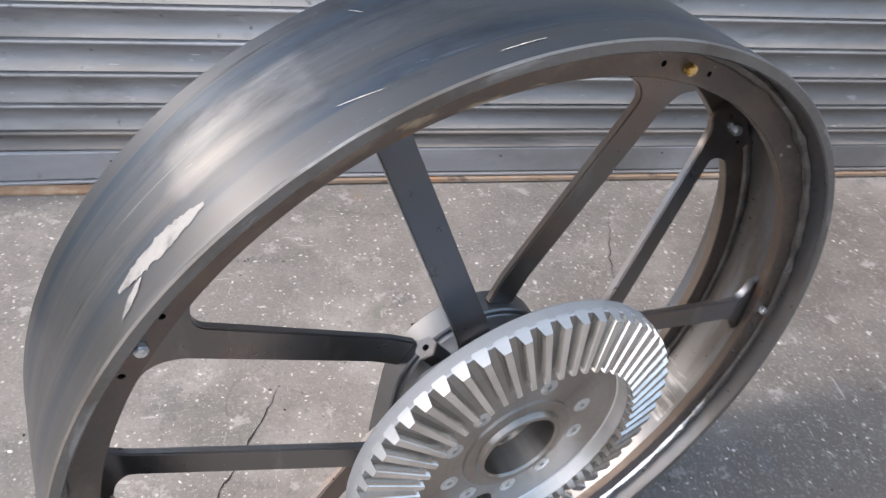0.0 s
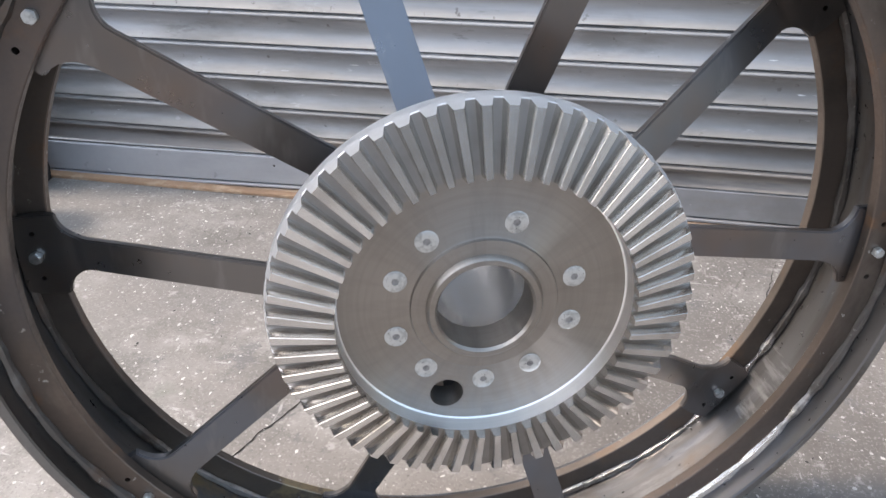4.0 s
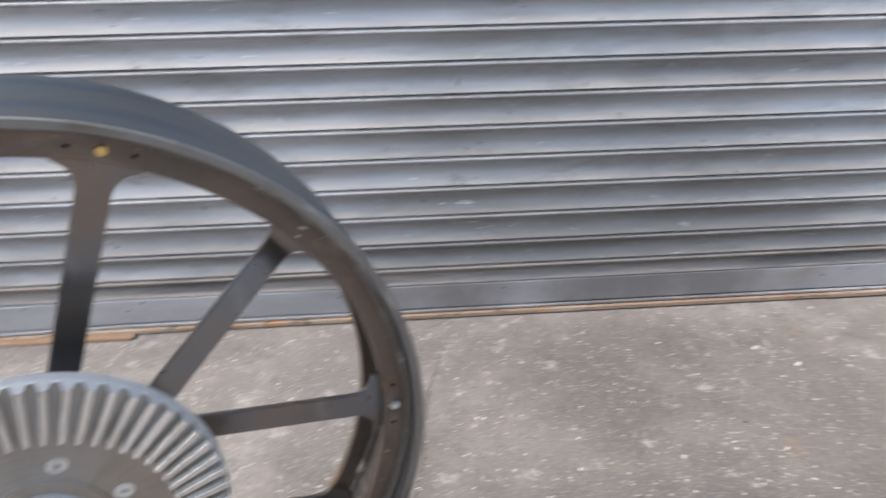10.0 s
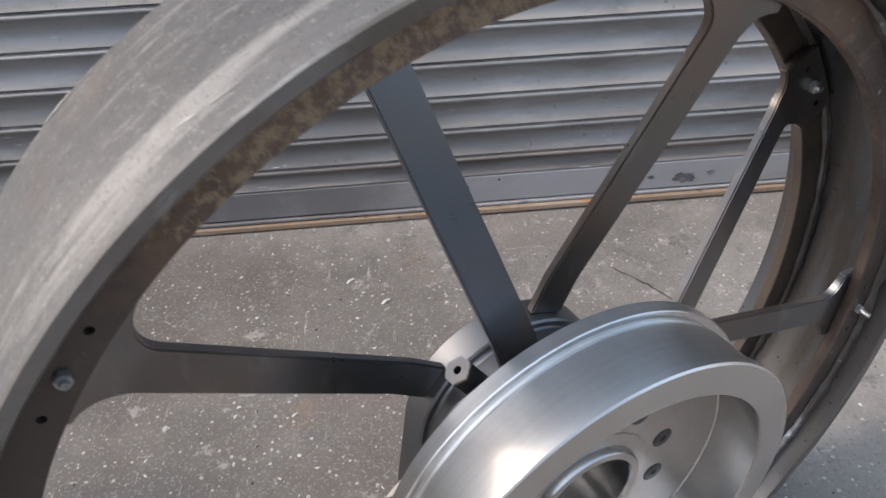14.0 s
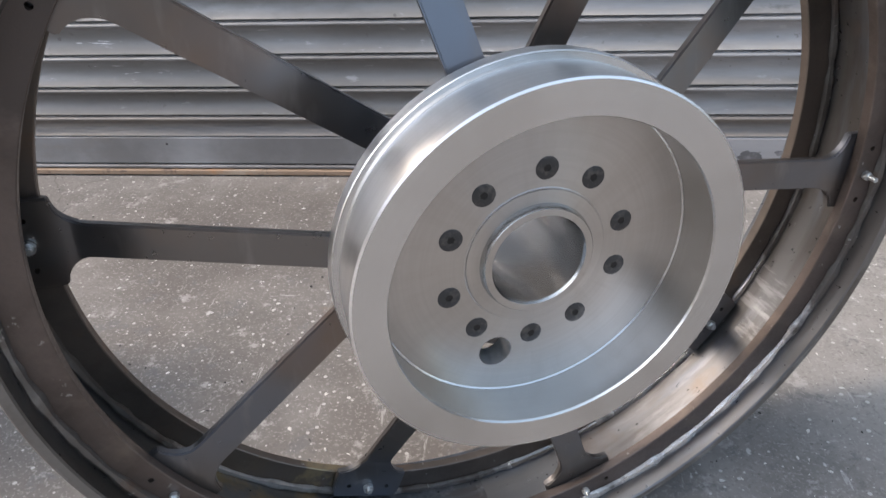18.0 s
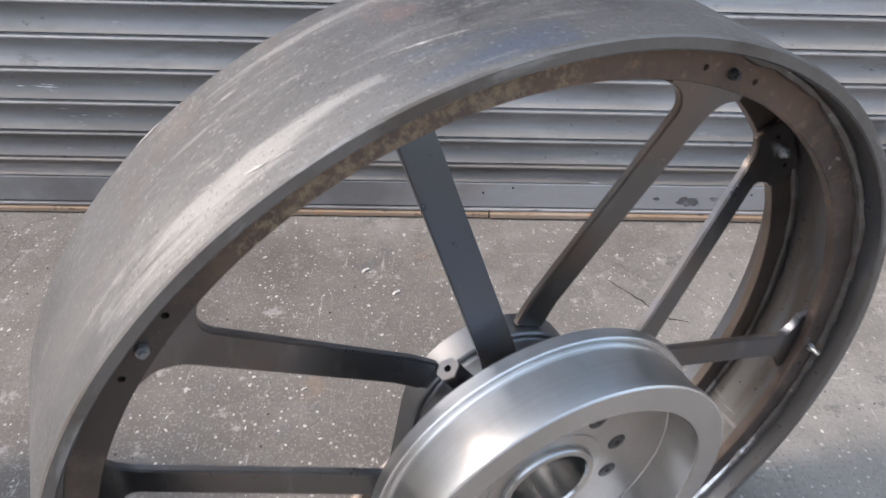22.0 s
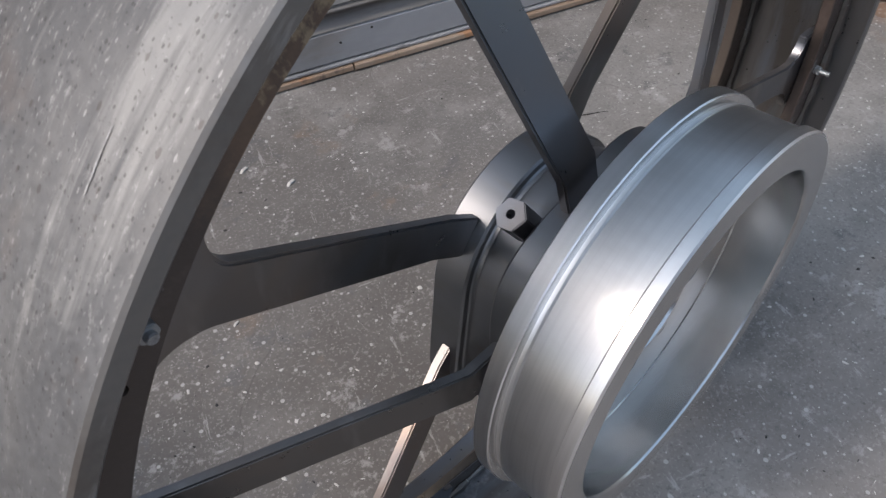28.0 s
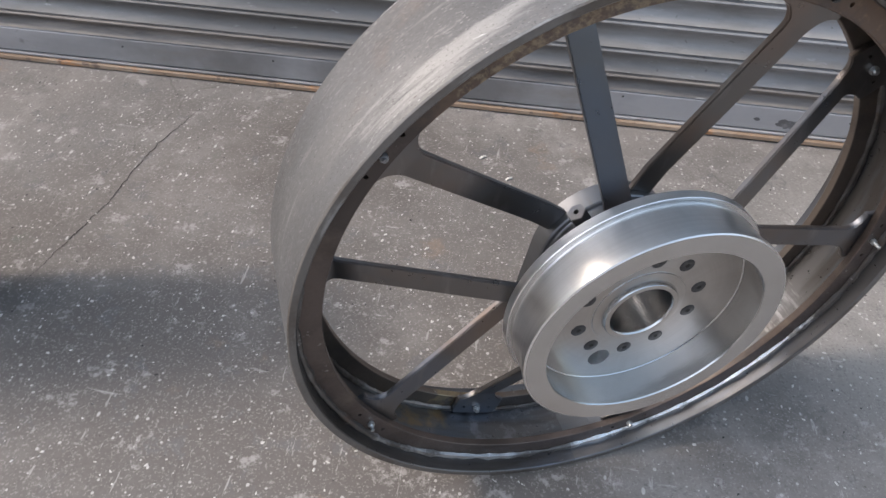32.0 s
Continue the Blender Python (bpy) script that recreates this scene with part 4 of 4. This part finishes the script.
    """The crown gear: a dished disc, straight teeth, and a raised boss round the bore."""
    body = part("gear_disc", lathe([(0.0425, 0.0530), (0.0445, 0.056), (0.049, 0.056), (0.0505, 0.0545), (0.052, 0.0505), (0.0645, 0.0498), (0.0655, 0.0469), (0.067, 0.0461), (0.1275, 0.0461), (0.1288, 0.0472), (0.1296, 0.0622), (0.1862, 0.0500), (0.1871, 0.0490), (0.1874, 0.0345), (0.1862, 0.033), (0.136, 0.033), (0.132, 0.0195), (0.0425, 0.0195)], 160, R), STEEL_FACE, thing, "dished grey gear disc with a polished bore")
    cut(body, [rod(spin + 180, 0.101, 0.08, 0.0, 0.0155, 32)])
    body.data.shade_smooth()
    body.data.set_sharp_from_angle(angle=radians(30))
    body.data.materials.append(STEEL_TURNED)
    body.data.materials.append(GEAR_BACK)
    body.data.materials.append(GEAR_ROOT_SHADE)
    for p in body.data.polygons:
        reach = math.hypot(p.center.x, p.center.z - R)
        if reach > 0.127:
            p.material_index = 2 if reach > 0.1862 else 3 if reach > 0.14 and p.normal.y < -0.5 else 1
    part("gear_hole", lathe([(0.0158, 0.043), (0.0158, 0.016)], 32, 0, False), STEEL_FACE, thing).data.transform(polar(spin + 180, 0.101, 0, R))
    n = 55
    tooth = None
    for i in range(n):
        a = 360 * i / n - 0.1
        if tooth is None:
            bm = bmesh.new()
            rows = []
            for r0, r1, root, tip in ((0.1297, 0.1297, 0.0622, 0.0738), (0.1868, 0.1842, 0.0499, 0.0612)):
                k = r0 * math.tan(radians(360 / n / 2))
                rows.append([bm.verts.new((r0 + (r1 - r0) * (hh - root) / (tip - root), -hh, side * k * ww)) for ww, hh, side in ((0.7, root - 0.004, -1), (0.66, root, -1), (0.52, root + (tip - root) * 0.5, -1), (0.38, tip - 0.0006, -1), (0.34, tip, -1), (0.34, tip, 1), (0.38, tip - 0.0006, 1), (0.52, root + (tip - root) * 0.5, 1), (0.66, root, 1), (0.7, root - 0.004, 1))])
            p, q = rows
            for j in range(9):
                bm.faces.new((p[j], q[j], q[j + 1], p[j + 1]))
            bm.faces.new((p[9], q[9], q[0], p[0]))
            bm.faces.new(p)
            bm.faces.new(q[::-1])
            bmesh.ops.recalc_face_normals(bm, faces=bm.faces)
            tooth = part("gear_tooth", bm, STEEL_GEAR, thing, smooth=25)
            tooth.data.materials.append(GEAR_BACK)
            for f in tooth.data.polygons:
                if f.normal.x > 0.8:
                    f.material_index = 1
            ob = tooth
        else:
            ob = new("gear_tooth", tooth.data)
            ob.parent = thing
        ob.matrix_basis = polar(a, 0, 0, R)
    for i in range(5):
        for s in (-16.0, 16.0):
            if i == 0 and s > 0:
                continue
            socket_screw(spin + 72 * i + (s if i else 0.7), 0.0823, 0.0461, ZINC, thing)


def pulley(thing, spin):
    """The deep flanged pulley bolted to the hub."""
    body = part("pulley_body", lathe([(0.0420, 0.057), (0.0435, 0.0595), (0.0495, 0.0595), (0.0508, 0.058), (0.052, 0.0525), (0.0633, 0.0517), (0.064, 0.0505), (0.0647, 0.0505), (0.065, 0.0503), (0.1425, 0.0503), (0.1438, 0.0515), (0.1425, 0.0965), (0.1436, 0.0985), (0.1705, 0.0985), (0.1722, 0.0972), (0.1722, 0.089), (0.1695, 0.0875), (0.1685, 0.046), (0.1668, 0.0435), (0.1668, 0.0405), (0.1735, 0.0397), (0.1742, 0.0387), (0.1742, 0.0265), (0.173, 0.0255), (0.0420, 0.0255)], 200, R), STEEL_TURNED, thing, "bright turned steel pulley with a deep recess")
    cut(body, [rod(spin + 180, 0.101, 0.08, 0.0, 0.0155, 32)])
    body.data.shade_smooth()
    body.data.set_sharp_from_angle(angle=radians(30))
    body.data.materials.append(STEEL_TURNED_DARK)
    body.data.materials.append(STEEL_DISC)
    for p in body.data.polygons:
        inside = math.hypot(p.center.x, p.center.z - R) < 0.1432
        if p.center.y < -0.04 and (inside or p.normal.y < -0.9):
            p.material_index = 2 if inside and p.normal.y < -0.9 else 1
    for i in range(5):
        for s in (-16.0, 16.0):
            socket_screw(spin + 72 * i + s, 0.0823, 0.0503, BLACK_BOLT, thing)


wheel_a = tagged(new("gear_wheel"), "dark spoked steel wheel on concrete, bright toothed gear on its hub", "wheel", group="spoked wheels")
SPIN_A, SPIN_B = 70.97, 68.94
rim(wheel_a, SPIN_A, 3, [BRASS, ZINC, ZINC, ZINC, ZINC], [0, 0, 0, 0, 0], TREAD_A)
hub(wheel_a, SPIN_A)
bevel_gear(wheel_a, SPIN_A)
wheel_a.matrix_world = pose(0.7712, -1.02, 0.0018, -0.72, 0, 19.49)

wheel_b = tagged(new("pulley_wheel"), "grey scuffed spoked steel wheel, bright belt pulley on its hub", "wheel", group="spoked wheels")
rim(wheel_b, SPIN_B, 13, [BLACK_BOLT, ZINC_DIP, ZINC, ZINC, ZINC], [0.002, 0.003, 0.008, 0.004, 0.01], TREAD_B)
hub(wheel_b, SPIN_B)
pulley(wheel_b, SPIN_B)
wheel_b.matrix_world = pose(2.2521, -1.0073, 0.0001, 0.23, 0, 22.81)


def tread_mark(wheel, name, mat, label, a0, h0, a1, h1, width, seed, ragged=0.35):
    """A thin ragged fleck on the rim's outside, from one angle and reach to another, widest in its middle."""
    r = random.Random(seed)
    n = max(4, int(abs(a1 - a0) / 0.35))
    bm = bmesh.new()
    last = None
    for i in range(n + 1):
        u = i / n
        a, h = radians(a0 + (a1 - a0) * u), h0 + (h1 - h0) * u
        w = width * 0.5 * math.sin(math.pi * min(0.97, max(0.03, u))) ** 0.6
        pair = []
        for side in (-1, 1):
            q = h + side * w * r.uniform(1 - ragged, 1 + ragged)
            q = min(FRONT - 0.002, max(BACK + 0.002, q))
            pair.append(bm.verts.new(((R + 0.00072) * math.cos(a), -q, R + (R + 0.00072) * math.sin(a))))
        if last:
            bm.faces.new((last[0], last[1], pair[1], pair[0]))
        last = pair
    return part(name, bm, mat, wheel, label, smooth=60)


for k, (a0, h0, a1, h1, w) in enumerate(((107.2, -0.038, 98.5, -0.030, 0.0013), (104.2, -0.118, 101.6, -0.102, 0.001), (101.8, -0.103, 100.6, -0.118, 0.001), (126.0, -0.023, 123.4, -0.016, 0.001), (121.8, -0.004, 119.6, 0.0, 0.0018), (119.0, 0.001, 116.9, 0.003, 0.0016), (131.2, -0.1385, 127.6, -0.1385, 0.0016), (134.8, -0.012, 131.4, -0.013, 0.0009), (113.0, -0.128, 111.8, -0.125, 0.0012))):
    tread_mark(wheel_b, "scratch", SCRAPED, "bright scratch across the tread", a0, h0, a1, h1, w, 100 + k, 0.6)
for k, (a0, h0, a1, h1, w) in enumerate(((127.0, -0.010, 138.4, -0.012, 0.018), (135.4, -0.002, 138.8, 0.012, 0.009))):
    tread_mark(wheel_a, "dried_smear", RESIDUE, "pale dried smear on the tread", a0, h0, a1, h1, w, 130 + k, 0.22)
for k, (a0, h0, a1, h1, w) in enumerate(((106.2, -0.112, 105.2, -0.100, 0.0012), (113.0, -0.010, 108.5, -0.002, 0.001), (98.0, 0.008, 93.0, 0.007, 0.0012))):
    tread_mark(wheel_a, "scratch", SCRAPED, "bright scratch across the tread", a0, h0, a1, h1, w, 150 + k)

# ---- things by the shutter's far left ----
def turned(profile, seg, m):
    """A lathe about the upright axis, set by m; profile of (radius, height)."""
    bm = lathe([(r, h) for r, h in profile], seg)
    bm.transform(m @ Matrix.Rotation(radians(-90), 4, "X"))
    return bm


stand = tagged(new("flanged_pipe"), "short rusty pipe standing on a drilled round flange", "pipe")
part("pipe", turned([(0.066, 0.018), (0.066, 0.262), (0.0645, 0.264), (0.0595, 0.264), (0.058, 0.262), (0.058, 0.018)], 48, Matrix()), PIPE, stand)
part("weld", turned([(0.065, 0.019), (0.073, 0.019), (0.0705, 0.0245), (0.066, 0.028)], 48, Matrix()), PIPE, stand)
fl = part("flange", turned([(0.058, 0.0), (0.121, 0.0), (0.1235, 0.002), (0.1235, 0.018), (0.121, 0.0205), (0.058, 0.0205)], 64, Matrix()), PIPE, stand, "dark drilled flange")
cut(fl, [tube_along([(0.1 * math.cos(radians(45 * i + 10)), 0.1 * math.sin(radians(45 * i + 10)), -0.01), (0.1 * math.cos(radians(45 * i + 10)), 0.1 * math.sin(radians(45 * i + 10)), 0.04)], 0.0085, 14) for i in range(8)])
stand.matrix_world = pose(-0.575, -0.295, 0)


def leaning(name, foot, top, width, thick, mat, label, category, turn=0.0, group=""):
    """A flat bar leaning from its foot on the floor to the shutter."""
    f, t = Vector(foot), Vector(top)
    d = (t - f).normalized()
    side = d.cross(Vector((0, 1, 0))).normalized()
    side = Matrix.Rotation(radians(turn), 3, d) @ side
    back = d.cross(side)
    length = (t - f).length
    bm = box(0, 0, length / 2, width, thick, length, min(width, thick) * 0.12)
    m = Matrix((side, -back, d)).transposed().to_4x4()
    m.translation = f
    ob = part(name, bm, mat)
    ob.matrix_world = m
    return tagged(ob, label, category, group=group)


leaning("flat_bar", (-0.483, -0.112, 0.163), (-0.478, -0.03, 1.2), 0.074, 0.012, BAR, "wide grey steel flat bar leaning against the shutter", "bar", 0, "leaning bars")
leaning("flat_bar", (-0.632, -0.15, 0.004), (-0.50, -0.03, 1.35), 0.034, 0.01, BAR, "narrow grey steel bar leaning against the shutter", "bar", 10, "leaning bars")
leaning("flat_bar", (-0.722, -0.17, 0.004), (-0.585, -0.035, 1.35), 0.036, 0.01, BAR, "narrow grey steel bar leaning beside the white daylight strip", "bar", -8, "leaning bars")
leaning("timber", (-0.56, -0.1, 0.004), (-0.485, -0.025, 1.3), 0.034, 0.02, BROWN, "dark brown timber strip leaning against the shutter", "timber")
# a white strip stands in for daylight through a gap between the bars
strip = leaning("white_sheet", (-0.668, -0.118, 0.40), (-0.60, -0.045, 0.98), 0.036, 0.004, WHITE, "bright white pointed strip standing in for daylight between steel bars", "sheet", 0)
tall = max(v.co.z for v in strip.data.vertices)
cuts = bmesh.new()
cuts.from_mesh(strip.data)
bmesh.ops.subdivide_edges(cuts, edges=[e for e in cuts.edges if abs(e.verts[0].co.z - e.verts[1].co.z) > 0.3], cuts=9)
for v in cuts.verts:
    v.co.x *= 0.25 + 0.75 * max(0.0, math.sin(math.pi * min(1.0, max(0.0, v.co.z / tall)))) ** 0.7
cuts.to_mesh(strip.data)
# added dark board, standing in for the deep shade left of the bars
leaning("dark_board", (-0.88, -0.12, 0.004), (-0.83, -0.02, 1.25), 0.3, 0.018, DARK_BOARD, "dark board added for the deep shade behind the bars", "board")
leaning("support_plank", (-0.68, -0.10, 0.004), (-0.66, -0.012, 0.9), 0.16, 0.012, BLACK, "black rubber-faced plank leaning against the shutter", "plank")
block = part("black_block", prism([(-0.06, 0), (0.05, 0), (0.056, 0.045), (0.03, 0.13), (-0.012, 0.165), (-0.052, 0.15)], -0.035, 0.035, None, 0.006), BLACK)
block.matrix_world = pose(-0.54, -0.088, 0.0, 0, 0, 4)
tagged(block, "black rubber wedge block on the floor by the bars", "block")
# this white triangle takes the place of a patch of daylight
tri = part("white_offcut", prism([(0, 0), (0.075, 0), (0.004, 0.066)], -0.004, 0.004, None, 0.001), WHITE)
tri.matrix_world = pose(-0.622, -0.148, 0.0, -12, 0, 4)
tagged(tri, "white triangle standing in for daylight beside a black block", "offcut")
ringb = part("rubber_ring", turned([(0.06, 0.0), (0.11, 0.0), (0.122, 0.014), (0.122, 0.036), (0.11, 0.05), (0.06, 0.05), (0.055, 0.025)], 48, Matrix()), BLACK)
ringb.matrix_world = pose(-0.86, -0.30, 0)
tagged(ringb, "black rubber ring lying on the floor", "ring")

# ---- things by the shutter's far right ----
part("door_guide", joined(box(3.385, -0.03, 1.25, 0.05, 0.06, 2.5, 0.002), box(3.42, -0.045, 1.25, 0.02, 0.11, 2.5, 0.002)), JAMB)
guide = tagged(bpy.data.objects["door_guide"], "grey steel guide channel at the shutter's edge", "door guide", kind="structure")
for z in (0.45, 0.62, 1.1):
    part("guide_bolt", prism(ngon(0.011, 6), -0.06, -0.068, Matrix.Translation((3.385, 0, z)), 0.001), ZINC, guide, "zinc bolt head")
part("door_guide", box(SH_L - 0.03, -0.03, 1.25, 0.06, 0.06, 2.5, 0.002), JAMB)
tagged(bpy.data.objects["door_guide.001"], "grey steel guide channel at the shutter's edge", "door guide", kind="structure")


def standing_tube(name, x, y, r, top, mat, label, lean=(0.02, 0.09), wall=0.0035):
    """An upright tube, leaning a little back, open at its top."""
    bm = turned([(r, 0.0), (r, top), (r - wall, top), (r - wall, 0.0)], 28, Matrix())
    ob = part(name, bm, mat)
    ob.matrix_world = pose(x, y, 0.002) @ Matrix.Shear("XY", 4, lean)
    me = ob.data
    me.transform(ob.matrix_world)
    me.transform(Matrix.Translation((-x, -y, 0)))
    ob.matrix_world = pose(x, y, 0)
    return tagged(ob, label, "tube", group="standing tubes")


leaning("pale_sheet", (3.480, -0.196, 0.002), (3.270, -0.10, 1.15), 0.055, 0.004, PALE, "pale grey sheet strip standing upright beside the tubes", "sheet", -30)
standing_tube("steel_tube", 3.464, -0.268, 0.0300, 1.15, PIPE, "large grey-brown steel tube standing on end", (-0.21, 0.09))
standing_tube("steel_tube", 3.515, -0.304, 0.0130, 1.05, TUBE_BLUE, "thin blue-grey steel tube standing on end", (-0.24, 0.09))
leaning("flat_bar", (3.549, -0.306, 0.004), (3.284, -0.20, 1.1), 0.022, 0.008, BAR_DARK, "narrow dark green-grey steel bar among the tubes", "bar", -25, "leaning bars")
leaning("flat_bar", (3.597, -0.300, 0.004), (3.347, -0.20, 1.15), 0.036, 0.008, BAR, "pale grey steel flat bar standing among the tubes", "bar", -25, "leaning bars")
leaning("timber", (3.650, -0.284, 0.004), (3.382, -0.18, 1.1), 0.040, 0.03, DARK_BOARD, "dark red-brown timber standing among the tubes", "timber", -20)
standing_tube("steel_tube", 3.704, -0.262, 0.0240, 1.1, PIPE, "rust-brown steel tube standing on end in the bundle", (-0.24, 0.09))
standing_tube("steel_tube", 3.757, -0.275, 0.0200, 1.0, TUBE_BLUE, "blue-grey steel tube standing on end in the bundle", (-0.24, 0.09))
u_tube = part("bent_tube", tube_along([(3.392, -0.279, 0.0125), (3.406, -0.288, 0.0125), (3.48, -0.336, 0.0125), (3.549, -0.380, 0.0125), (3.64, -0.438, 0.0125), (3.70, -0.470, 0.0125)], 0.0118, 20), PIPE)
tagged(u_tube, "thin grey-brown steel tube lying along the floor", "tube", group="floor tubes")
lean_pipe = part("leaning_pipe", tube_along([(3.404, -0.508, 0.012), (3.26, -0.41, 1.1)], 0.0195, 28), PIPE_PALE)
tagged(lean_pipe, "blue-grey steel pipe leaning over the floor tube", "pipe")
lean_pipe2 = part("leaning_pipe", tube_along([(3.462, -0.455, 0.012), (3.30, -0.35, 1.05)], 0.017, 24), PIPE)
tagged(lean_pipe2, "dark brown steel pipe leaning behind another pipe", "pipe")
stub = part("pipe_stub", tube_along([(3.346, -0.476, 0.0145), (3.412, -0.506, 0.0145)], 0.0135, 20), TUBE_BLUE)
tagged(stub, "short dark pipe stub lying on the floor", "pipe")


def lump(rx, ry, rz, seed, m):
    """A knobbly casting: a ball pushed in and out by slow waves, cut flat at the floor."""
    rng = random.Random(seed)
    bm = bmesh.new()
    bmesh.ops.create_icosphere(bm, subdivisions=4, radius=1.0)
    ph = [rng.uniform(0, 6.28) for _ in range(9)]
    for v in bm.verts:
        c = v.co.copy()
        k = 1 + 0.10 * math.sin(3 * c.x + ph[0]) * math.sin(4 * c.y + ph[1]) + 0.09 * math.sin(5 * c.z + 3 * c.x + ph[2]) + 0.05 * math.sin(11 * c.x + ph[3]) * math.sin(9 * c.z + ph[4])
        v.co = Vector((c.x * rx * k, c.y * ry * k, max(-rz * 0.8, c.z * rz * k) + rz * 0.8))
    bm.transform(m)
    return bm


casting = tagged(new("rusty_casting"), "rusty cast-iron pump body lying on the stained floor", "casting")
part("body", lump(0.085, 0.07, 0.05, 2, pose(0.09, -0.06, 0)), CAST, casting)
part("neck", lump(0.036, 0.033, 0.032, 5, pose(-0.005, 0.0, 0)), CAST, casting, "round brown cast boss")
part("arm", tube_along([(0.0, 0.0, 0.03), (0.06, 0.03, 0.045), (0.15, 0.045, 0.05), (0.24, 0.04, 0.04)], 0.024, 18), CAST, casting)
part("collar", tube_along([(0.02, -0.13, 0.03), (0.10, -0.15, 0.032)], 0.03, 24), CAST, casting)
casting.matrix_world = pose(3.34, -0.572, 0)

# ---- marks on the floor ----
dust_rng = random.Random(8)
dust = part("rust_dust", prism([(0.13 * math.cos(6.283 * i / 30) * dust_rng.uniform(0.6, 1.1), 0.05 * math.sin(6.283 * i / 30) * dust_rng.uniform(0.6, 1.1)) for i in range(30)], 0.0, -0.0012), RUST_DUST, smooth=0)
dust.matrix_world = pose(3.48, -0.392, 0.0004, 90, 0, -32)
tagged(dust, "thin patch of reddish rust dust on the floor", "rust dust", kind="stuff")
rng = random.Random(41)


def chips(name, count, spots, sizes, mat, label, thick=0.0012):
    """Many small flat flakes scattered on the floor, joined in one mesh."""
    verts, faces = [], []
    for _ in range(count):
        x0, x1, y0, y1 = spots[rng.randrange(len(spots))]
        x, y = rng.uniform(x0, x1), rng.uniform(y0, y1)
        if rng.random() < 0.5 and verts:
            q = verts[rng.randrange(len(verts))]
            x, y = q[0] + rng.gauss(0, 0.05), min(-0.03, q[1] + rng.gauss(0, 0.05))
        a = rng.uniform(0, 6.283)
        ln = sizes[0] * (sizes[1] / sizes[0]) ** (rng.random() ** 2.2)
        wd = ln * rng.uniform(0.22, 0.75)
        n = rng.choice((5, 6, 7))
        base = len(verts)
        for z, k in ((0.0002, 1.0), (thick * rng.uniform(0.5, 1.2), 0.72)):
            for i in range(n):
                b = 6.283 * i / n + rng.uniform(-0.25, 0.25)
                u, w = ln * 0.5 * math.cos(b) * k * rng.uniform(0.7, 1.15), wd * 0.5 * math.sin(b) * k * rng.uniform(0.7, 1.15)
                verts.append((x + u * math.cos(a) - w * math.sin(a), y + u * math.sin(a) + w * math.cos(a), z))
        faces.append(tuple(range(base + n, base + 2 * n)))
        for i in range(n):
            faces.append((base + i, base + (i + 1) % n, base + n + (i + 1) % n, base + n + i))
    me = bpy.data.meshes.new(name)
    me.from_pydata(verts, [], faces)
    me.materials.append(mat)
    return tagged(new(name, me), label, "floor debris", kind="stuff")


ALL = [(-0.5, 3.4, -1.5, -0.04), (0.9, 2.2, -1.3, -0.1), (2.4, 3.4, -1.5, -0.1), (-0.2, 1.2, -0.9, -0.04)]
chips("pale_flakes", 4200, ALL, (0.0016, 0.011), CHIP, "small pale flakes and scrapes on the concrete floor")
chips("dark_grit", 700, ALL, (0.002, 0.008), BLACK, "small dark grit specks on the concrete floor", 0.002)


def crack(points, width, seed):
    """A thin ragged crack along points of the floor."""
    r = random.Random(seed)
    line = []
    for p, q in zip(points, points[1:]):
        p, q = Vector(p), Vector(q)
        n = max(2, int((q - p).length / 0.012))
        line += [p.lerp(q, i / n) + Vector((r.gauss(0, 0.0016), r.gauss(0, 0.0016))) for i in range(n)]
    bm = bmesh.new()
    last = None
    for i, p in enumerate(line[:-1]):
        d = (line[i + 1] - p).normalized()
        w = width * r.uniform(0.3, 1.0) * min(1.0, 0.2 + 4 * min(i, len(line) - 1 - i) / len(line))
        pair = [bm.verts.new((p.x - d.y * w, p.y + d.x * w, 0.0007)), bm.verts.new((p.x + d.y * w, p.y - d.x * w, 0.0007))]
        if last:
            bm.faces.new((last[0], last[1], pair[1], pair[0]))
        last = pair
    ob = part("floor_crack", bm, HOLE, smooth=0)
    return tagged(ob, "thin dark ragged crack in the concrete floor", "crack", kind="stuff")


crack([(2.56, -0.23), (2.62, -0.30), (2.66, -0.36), (2.74, -0.38)], 0.0022, 1)
crack([(1.28, -0.12), (1.22, -0.34), (1.20, -0.55), (1.14, -0.8)], 0.0016, 2)
crack([(0.50, -0.62), (0.46, -0.72), (0.40, -0.86), (0.37, -0.97)], 0.0022, 3)
crack([(1.62, -1.34), (1.60, -1.42), (1.56, -1.49), (1.555, -1.58)], 0.0018, 4)
for x, y, s in ((1.938, -0.56, 0.006), (2.03, -0.217, 0.010), (2.1, -0.29, 0.010)):
    c = part("stone_chip", prism([(-s, 0), (-s * 0.3, s * 0.5), (s * 0.9, s * 0.35), (s, 0)], -s * 0.35, s * 0.3, None, s * 0.08), CHIP)
    c.matrix_world = pose(x, y, 0, 0, 0, 35)
    tagged(c, "pale yellowish chip lying on the concrete floor", "chip")


# ---- a smear on the rail ----
def smear(x, z, sx, sz, seed):
    r = random.Random(seed)
    out = [(x + sx * math.cos(6.283 * i / 22) * r.uniform(0.55, 1.0), z + sz * math.sin(6.283 * i / 22) * r.uniform(0.55, 1.0)) for i in range(22)]
    return part("grease_smear", prism(out, -0.0058, -0.0063), STAIN, shutter, "dark grease smear on the rail", smooth=0)


smear(2.80, 0.053, 0.034, 0.017, 4)
smear(2.86, 0.062, 0.012, 0.008, 5)
smear(2.72, 0.06, 0.010, 0.006, 6)
